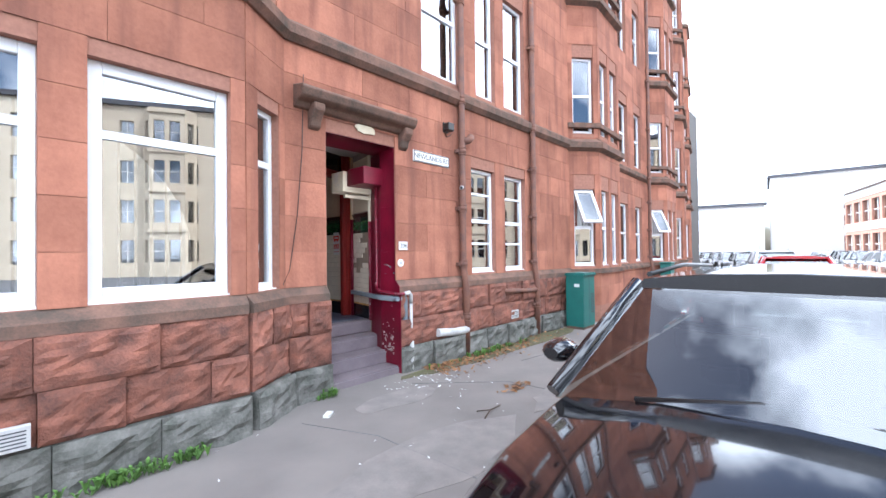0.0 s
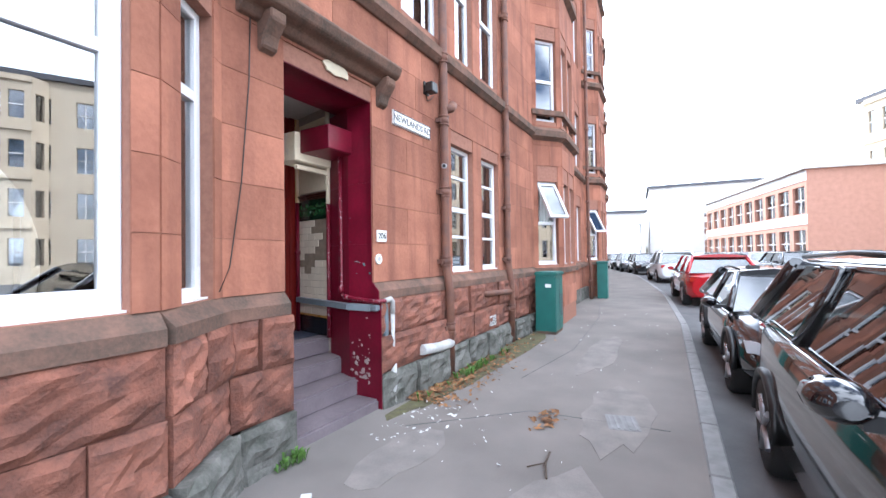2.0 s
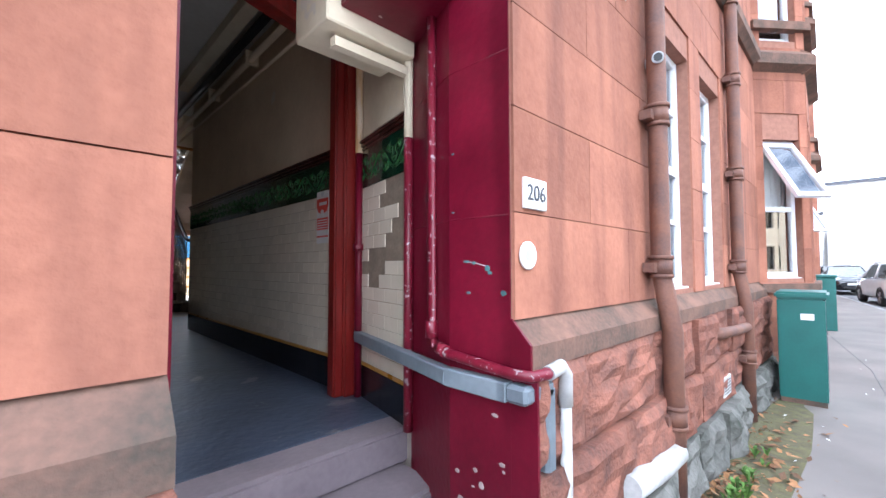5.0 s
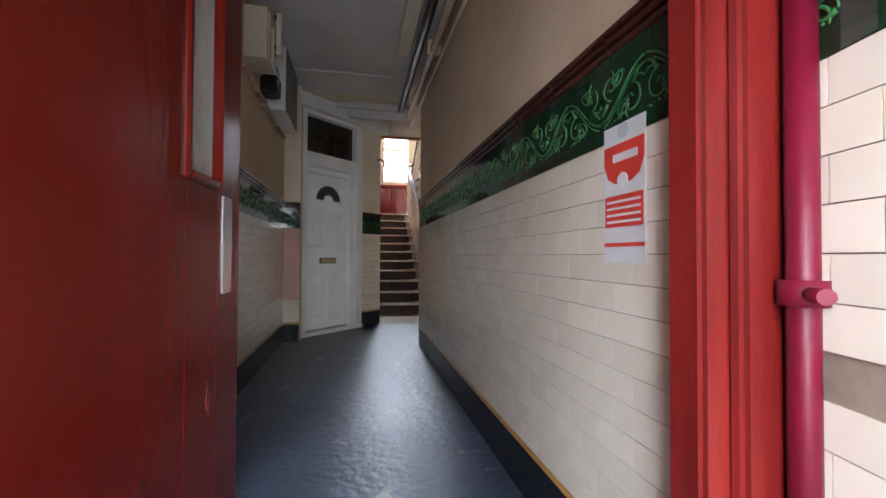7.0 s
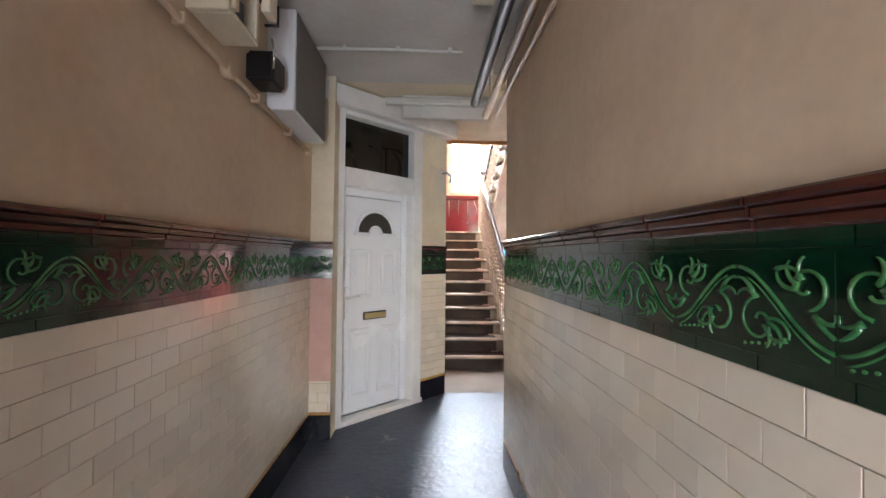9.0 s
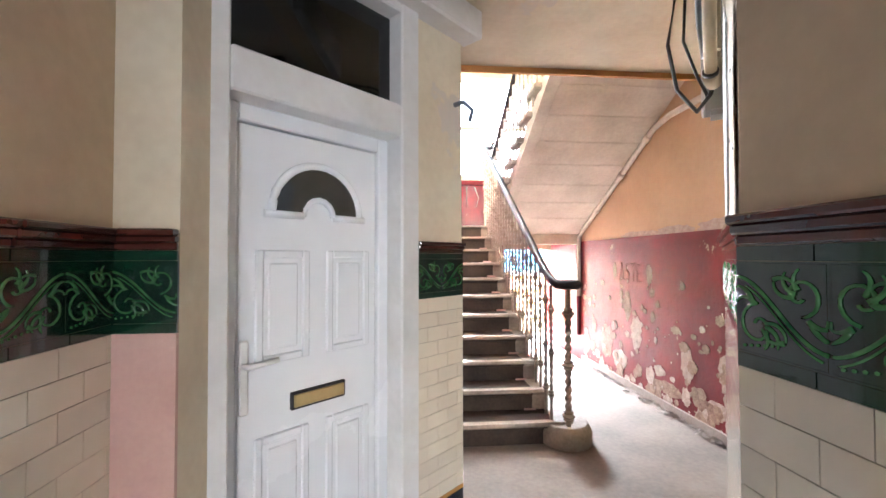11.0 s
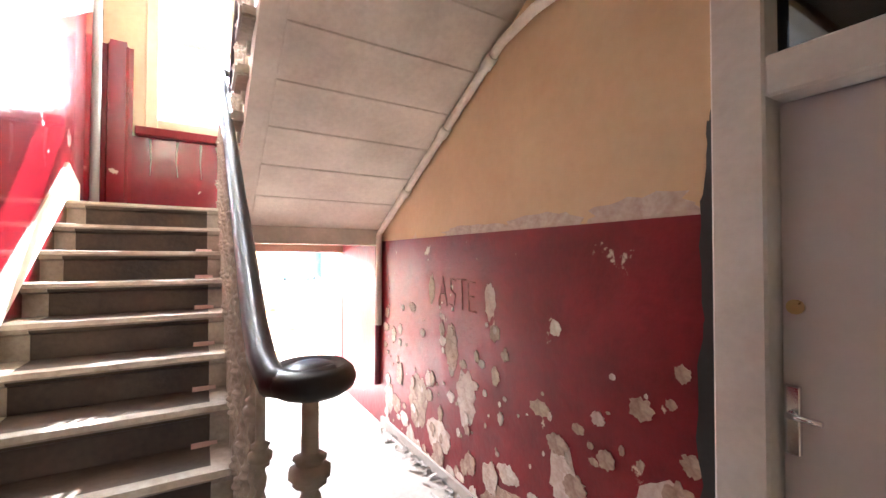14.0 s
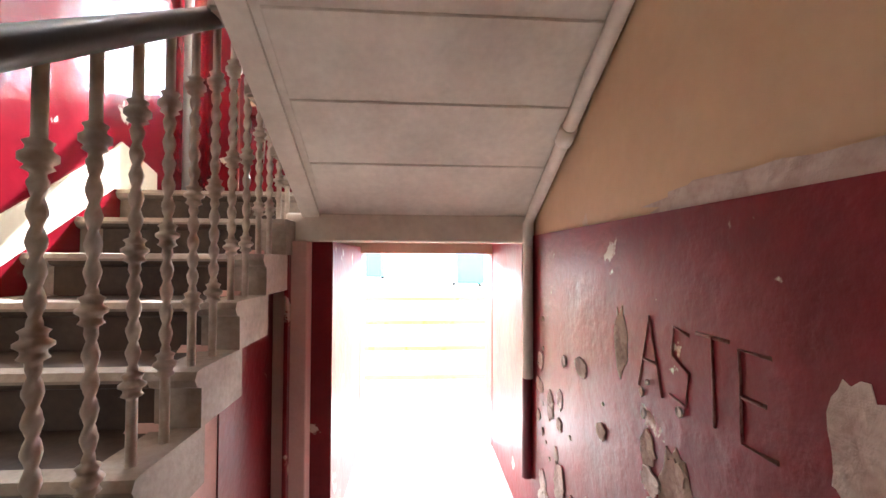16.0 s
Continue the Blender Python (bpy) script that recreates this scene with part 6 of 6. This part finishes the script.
for pts in ([(0.15, 0), (0.24, 1.0), (0.33, 0)], [(0.18, 0.4), (0.3, 0.4)], [(0.5, 0.9), (0.41, 0.95), (0.4, 0.6), (0.5, 0.45), (0.48, 0.05), (0.38, 0.1)], [(0.54, 0.95), (0.7, 0.95)], [(0.62, 0.95), (0.63, 0.0)], [(0.86, 0.9), (0.74, 0.9), (0.75, 0.0), (0.88, 0.0)], [(0.75, 0.45), (0.84, 0.45)]):
    stroke(pts)
prnd = random.Random(21)
spots = [(8.99, 1.86, 0.04, 0.1), (8.3, 1.84, 0.05, 0.11), (8.72, 1.5, 0.08, 0.15), (8.55, 1.22, 0.1, 0.17), (7.9, 1.35, 0.07, 0.04), (7.25, 1.12, 0.13, 0.2), (7.2, 0.9, 0.1, 0.12), (7.4, 0.8, 0.16, 0.07), (8.0, 0.78, 0.2, 0.06), (8.9, 0.85, 0.16, 0.12), (9.2, 1.0, 0.14, 0.2), (7.75, 1.08, 0.08, 0.15), (8.25, 1.42, 0.04, 0.05)]
for _ in range(210):
    z = F + 0.05 + 1.2 * prnd.random() ** 1.8
    s = (0.007 + 0.06 * prnd.random() ** 3) * (1.5 if z < 1.0 else 1.0)
    spots.append((prnd.uniform(7.15, 9.85), z, s, s * prnd.uniform(0.6, 1.6)))
for i, (y, z, ry, rz) in enumerate(spots):
    ob = part("bare_plaster_patch", blob(0, 0, rz, ry, 0, 0.004, 26, 40 + i), (PEEL, PEELW)[i % 2], wr, "peeled patch of bare plaster" if i < 13 else "")
    ob.matrix_basis = Matrix.Translation((HX - 0.0055 - 0.00003 * i, y, z)) @ Matrix.Rotation(radians(-90), 4, "Y")
for i, (y, w, h) in enumerate([(7.35, 0.25, 0.08), (7.9, 0.3, 0.06), (8.5, 0.35, 0.05)]):
    ob = part("flaked_patch", blob(0, 0, h, w, 0, 0.003, 30, 80 + i), PEELW, wr)
    ob.matrix_basis = Matrix.Translation((HX - 0.001 - 0.0003 * i, y, 2.25)) @ Matrix.Rotation(radians(-90), 4, "Y")
scatter(260, lambda: (HX - abs(rnd.gauss(0, 0.07)), rnd.uniform(7.0, 9.9)), 0.03, BARE, "plaster_crumbs", "fallen plaster crumbs along the wall foot", "rubble")
solid("rubble_edge", boxes((HX - 0.03, 7.05, F, HX - 0.004, 9.9, F + 0.08)), BARE, "bare crumbling plaster edge at the wall foot", "rubble")
bpy.data.objects["plaster_crumbs"].location.z = F

# ---- staircase ----
SX0, SX1, RISE, GO, Y1, NS = -0.2, 0.75, 0.1725, 0.26, 7.435, 11
stair = setting("staircase", boxes((SX0, 9.9, 0.6, SX1 - 0.12, 10.2, 2.2)), STAIR, "worn brown stone stair with pale rounded nosings", "staircase")
for n in range(1, NS + 1):
    y, z = Y1 + (n - 1) * GO, F + n * RISE
    pr = [(y + 0.03, z - RISE), (y + 0.03, z - 0.055), (y + 0.005, z - 0.045), (y - 0.008, z - 0.022), (y + 0.004, z - 0.003), (y + 0.03, z), (y + GO + 0.05, z - 0.003), (y + GO + 0.05, z - RISE)]
    x1 = SX1 + (0.1 if n == 1 else 0)
    st = part("step", profile(pr, "x", SX0, x1), STAIR, stair)
    part("pale_tread_end", profile([(a - 0.003 if a < y + 0.1 else a, b + (0.003 if b > z - 0.01 else 0)) for a, b in pr], "x", x1 - 0.13, x1 + 0.004), STAIRL, st)
    part("pale_tread_end", profile([(a - 0.003 if a < y + 0.1 else a, b + (0.003 if b > z - 0.01 else 0)) for a, b in pr], "x", SX0, SX0 + 0.1), STAIRL, st)
    part("worn_nosing", profile([(y - 0.006, z - 0.03), (y - 0.011, z - 0.02), (y + 0.004, z), (y + 0.06, z + 0.002), (y + 0.06, z - 0.01)], "x", SX0 + 0.1, x1 - 0.13), STAIRL, st)
setting("landing", boxes((SX0, Y1 + 10 * GO + 0.05, F + NS * RISE - 0.17, HX, 11.13, F + NS * RISE - 0.002)), STAIR, "stone half landing below the stair window", "landing")
setting("wall_under_stair", profile([(Y1 + 0.2, F), (10.0, F), (10.0, 2.28), (Y1 + 0.2, F + 0.12)], "x", SX1 - 0.2, SX1 - 0.1), PINK, "peeling pink and red wall under the stair")
part("red_band", profile([(9.35, F), (10.0, F), (10.0, 2.2), (9.35, 1.75)], "x", SX1 - 0.105, SX1 - 0.094), REDWALL, bpy.data.objects["wall_under_stair"])
setting("wall_passage_left", boxes((0.74, 10.0, F, 0.94, 11.13, 2.2)), REDWALL, "red painted wall of the back passage")
pp = thing("passage_post", "red and cream painted upright timber beside the back passage", "post")
part("upright", bev(boxes((SX1 - 0.09, 9.9, F, SX1 + 0.08, 10.0, 2.2)), 0.005), PINK, pp)
part("upright", bev(boxes((SX1 - 0.02, 9.85, F, SX1 + 0.0, 9.9, 2.2)), 0.004), REDWALL, pp)
setting("trim_landing_beam", bev(boxes((SX1 - 0.05, 9.95, 2.2, HX, 10.07, 2.35)), 0.008), SOFFIT, "plastered beam carrying the landing edge", "trim")
# upper flight with a panelled soffit
SL = 0.56
setting("stair_soffit", profile([(9.98, 2.33), (9.98, 2.47), (7.3, 2.47 + 2.68 * SL + 0.1), (7.3, 2.33 + 2.68 * SL)], "x", SX1 + 0.1, HX), SOFFIT, "limewashed underside of the upper stair flight", "soffit")
so = bpy.data.objects["stair_soffit"]
for i in range(9):
    y = 9.75 - 0.3 * i
    z = 2.33 + (9.98 - y) * SL
    part("soffit_slab", bev(profile([(y + 0.14, z - 0.14 * SL - 0.006), (y - 0.145, z + 0.145 * SL - 0.006), (y - 0.145, z + 0.145 * SL + 0.02), (y + 0.14, z - 0.14 * SL + 0.02)], "x", SX1 + 0.16, HX - 0.03), 0.004), SOFFIT, so)
part("stringer", profile([(10.0, 2.3), (10.0, 2.46), (7.3, 2.46 + 2.7 * SL), (7.3, 2.3 + 2.7 * SL)], "x", SX1 + 0.04, SX1 + 0.13), SOFFIT, so, "plastered stringer edge")
for i in range(10):
    y, z = 9.95 - 0.29 * i, 2.47 + 0.1725 * (i + 1) * 0.94
    part("step_end", bev(boxes((SX1 - 0.03, y - 0.3, z - 0.06, HX, y + 0.02, z)), 0.012, 2), STAIRL, so)

# balusters and handrail
def twist():
    bm = bmesh.new()
    n, rings = 10, []
    rows = []
    H = 0.98
    for i in range(150):
        z = H * i / 149
        u = z / H
        knob = min(abs(u - k) for k in (0.19, 0.5, 0.82))
        if knob < 0.008:
            rows.append((z, 0.029, 0.0))
        elif knob < 0.02:
            rows.append((z, 0.019, 0.0))
        elif knob < 0.028:
            rows.append((z, 0.024, 0.0))
        elif 0.23 < u < 0.46 or 0.54 < u < 0.78:
            rows.append((z, 0.0122, 0.34))
        else:
            rows.append((z, 0.0122, 0.0))
    for z, r, tw in rows:
        rings.append([bm.verts.new((r * (1 + tw * math.cos(2 * a - 2 * math.pi * z / 0.05)) * math.cos(a), r * (1 + tw * math.cos(2 * a - 2 * math.pi * z / 0.05)) * math.sin(a), z)) for a in [2 * math.pi * k / n for k in range(n)]])
    for r0, r1 in zip(rings, rings[1:]):
        for k in range(n):
            bm.faces.new((r0[k], r0[(k + 1) % n], r1[(k + 1) % n], r1[k])).smooth = True
    bm.faces.new(rings[0][::-1]), bm.faces.new(rings[-1])
    return mesh_of("baluster", bm, BALUS)


BAL = twist()
rail = thing("stair_railing", "twisted painted iron balusters under a dark polished handrail", "railing", pose(0, 0, 0))
RX = SX1 - 0.045
for n in range(1, NS + 1):
    for o in (0.06, 0.19):
        y = Y1 + (n - 1) * GO + o
        ob = new("baluster", BAL)
        ob.parent = rail
        top = F + RISE + 1.075 + (y - Y1 - 0.1) * RISE / GO
        zb = F + n * RISE - 0.004
        ob.matrix_basis = Matrix.Translation((RX, y, zb)) @ Matrix.Diagonal((1, 1, (top - zb) / 0.98, 1))
newel = new("newel", BAL)
newel.parent = rail
newel.matrix_basis = Matrix.Translation((0.8, 7.39, F)) @ Matrix.Diagonal((1.7, 1.7, 1.24 / 0.98, 1))
part("newel_block", bev(lathe([(0.2, 0.0), (0.2, 0.1), (0.17, 0.16)], 20, (0.82, 7.5, F)), 0.006), STAIRL, rail, "rounded pale stone block under the newel")
hz = F + RISE + 1.065
path = [(0.84, 7.34, hz - 0.0), (0.77, 7.32, hz), (0.715, 7.38, hz), (RX, 7.48, hz + 0.03)] + [(RX, Y1 + 0.1 + s, hz + 0.03 + s * RISE / GO) for s in (0.1, 0.6, 1.2, 1.8, 2.4, 2.62)] + [(RX, 10.2, hz + 0.03 + 2.68 * RISE / GO), (RX + 0.1, 10.25, hz + 0.02 + 2.7 * RISE / GO), (RX + 0.14, 10.15, hz + 0.06 + 2.7 * RISE / GO)]
part("handrail", tubes((path, 0.034), n=14), HANDR, rail)
part("volute", lathe([(0.02, -0.035), (0.075, -0.035), (0.097, -0.02), (0.103, 0.0), (0.096, 0.02), (0.08, 0.033), (0.066, 0.026), (0.05, 0.026), (0.04, 0.034), (0.02, 0.036)], 28, (0.8, 7.38, hz)), HANDR, rail, "dark polished scrolled rail end")
rail2 = thing("upper_stair_railing", "twisted painted iron balusters on the upper flight", "railing")
uz = 2.47
for i in range(18):
    y = 9.9 - 0.145 * i
    z = 2.47 + (9.95 - y) * SL
    ob = new("baluster", BAL)
    ob.parent = rail2
    ob.matrix_basis = Matrix.Translation((SX1 + 0.03, y, z)) @ Matrix.Diagonal((1, 1, 0.95, 1))
part("handrail", tubes(([(SX1 + 0.0, 10.15, 2.47 + 0.96), (SX1 + 0.03, 9.95, 2.47 + 0.95), (SX1 + 0.03, 7.3, 2.47 + 0.95 + 2.65 * SL)], 0.032), n=12), HANDR, rail2)
p = thing("soffit_pipe", "cream painted pipe following the stair soffit", "pipe")
part("pipe", tubes(([(HX - 0.04, 9.93, F + 0.9), (HX - 0.04, 9.93, 2.3), (HX - 0.04, 9.8, 2.38), (HX - 0.04, 8.15, 3.28), (HX - 0.04, 7.9, 3.33), (HX - 0.04, 5.7, 3.35)], 0.028)), SOFFIT, p)
for y in (9.4, 8.8, 8.3):
    z = 2.38 + (9.8 - y) * 0.545
    part("pipe_joint", tubes(([(HX - 0.04, y, z), (HX - 0.04, y - 0.07, z + 0.038)], 0.036)), SOFFIT, p)
p2 = thing("dark_corner_pipe", "dark brown painted pipe in the passage corner", "pipe")
part("pipe", tubes(([(HX - 0.03, 9.98, F + 0.35), (HX - 0.03, 9.98, 2.2)], 0.03)), MAROON, p2)
# stair window
Wn = thing("window_stair", "tall cream timber stair window with two sashes", "window", kind="structure")
part("window_frame", bev(panel_boxes(0.12, 1.76, 3.3, 5.05, 11.1, 11.28, [(0.22, 3.4, 0.82, 4.95), (1.05, 3.4, 1.66, 4.95)]), 0.008), CREAM2, Wn)
for x0, x1 in ((0.22, 0.82), (1.05, 1.66)):
    part("sash_rail", boxes((x0, 11.15, 4.17, x1, 11.22, 4.23)), CREAM2, Wn)
    pn = part("pane", boxes((x0, 11.19, 3.4, x1, 11.195, 4.95)), CLEAR, Wn)
    pn.visible_shadow = False
part("window_sill", bev(boxes((0.05, 11.04, 3.22, 1.85, 11.2, 3.3)), 0.008), REDWALL, Wn)
setting("white_stringer_band", profile([(7.2, F), (7.2, F + 0.12), (7.4, F + 0.28), (10.0, 2.68), (10.05, 2.73), (10.35, 2.62), (10.35, 2.47), (10.0, 2.47)], "x", SX0, SX0 + 0.012), CREAM2, "white painted band beside the stair treads", "trim")
p = thing("landing_pipe", "grey pipe standing in the landing corner", "pipe")
part("pipe", tubes(([(SX0 + 0.05, 10.6, 2.47), (SX0 + 0.05, 10.6, 5.4)], 0.03)), GREYPL, p)

# ---- back court ----
YD = mat("court_concrete", (0.6, 0.57, 0.52), (0.48, 0.45, 0.41), 0.9, scale=3, fine=60, bump=0.2)
setting("ground_back_court", boxes((-8, 11.2, F - 0.4, 14, 12.4, F - 0.02), (-8, 13.2, F - 0.4, 14, 30, 1.6)), YD, "sunlit concrete back court", "ground")
cs = setting("court_steps", boxes((0.5, 12.9, 0.4, 2.6, 13.2, 1.2)), YD, "concrete steps with mossy yellow edges in the back court", "steps")
for k in range(4):
    z = 0.83 + 0.26 * k
    part("step", boxes((-0.4, 12.28 + 0.25 * k, 0.4, 3.4, 12.6 + 0.25 * k, z)), YD, cs)
    part("mossy_edge", boxes((-0.4, 12.272 + 0.25 * k, z - 0.05, 3.4, 12.3 + 0.25 * k, z + 0.004)), YELLOW, cs, "yellow mossy step edge")
setting("wall_court", boxes((-8, 19, 1.4, 14, 19.3, 4.2)), BRICKY, "pale brick wall closing the back court")
for x, y in ((2.35, 15.2), (3.0, 15.4), (0.35, 17.5)):
    bn = thing("wheelie_bin", "blue plastic wheeled bin with lid in the back court", "bin", pose(x, y, 1.6), group="bins in the back court")
    part("body", bev(prism([(-0.24, -0.28), (0.24, -0.28), (0.28, 0.28), (-0.28, 0.28)], 0.06, 0.95), 0.02), BINBLUE, bn)
    part("lid", bev(boxes((-0.29, -0.33, 0.95, 0.29, 0.3, 1.03)), 0.02), BINBLUE, bn)
    for s in (-0.24, 0.24):
        part("wheel", tubes(([(s - 0.03, 0.26, 0.1), (s + 0.03, 0.26, 0.1)], 0.1), n=14), RUBBER, bn)
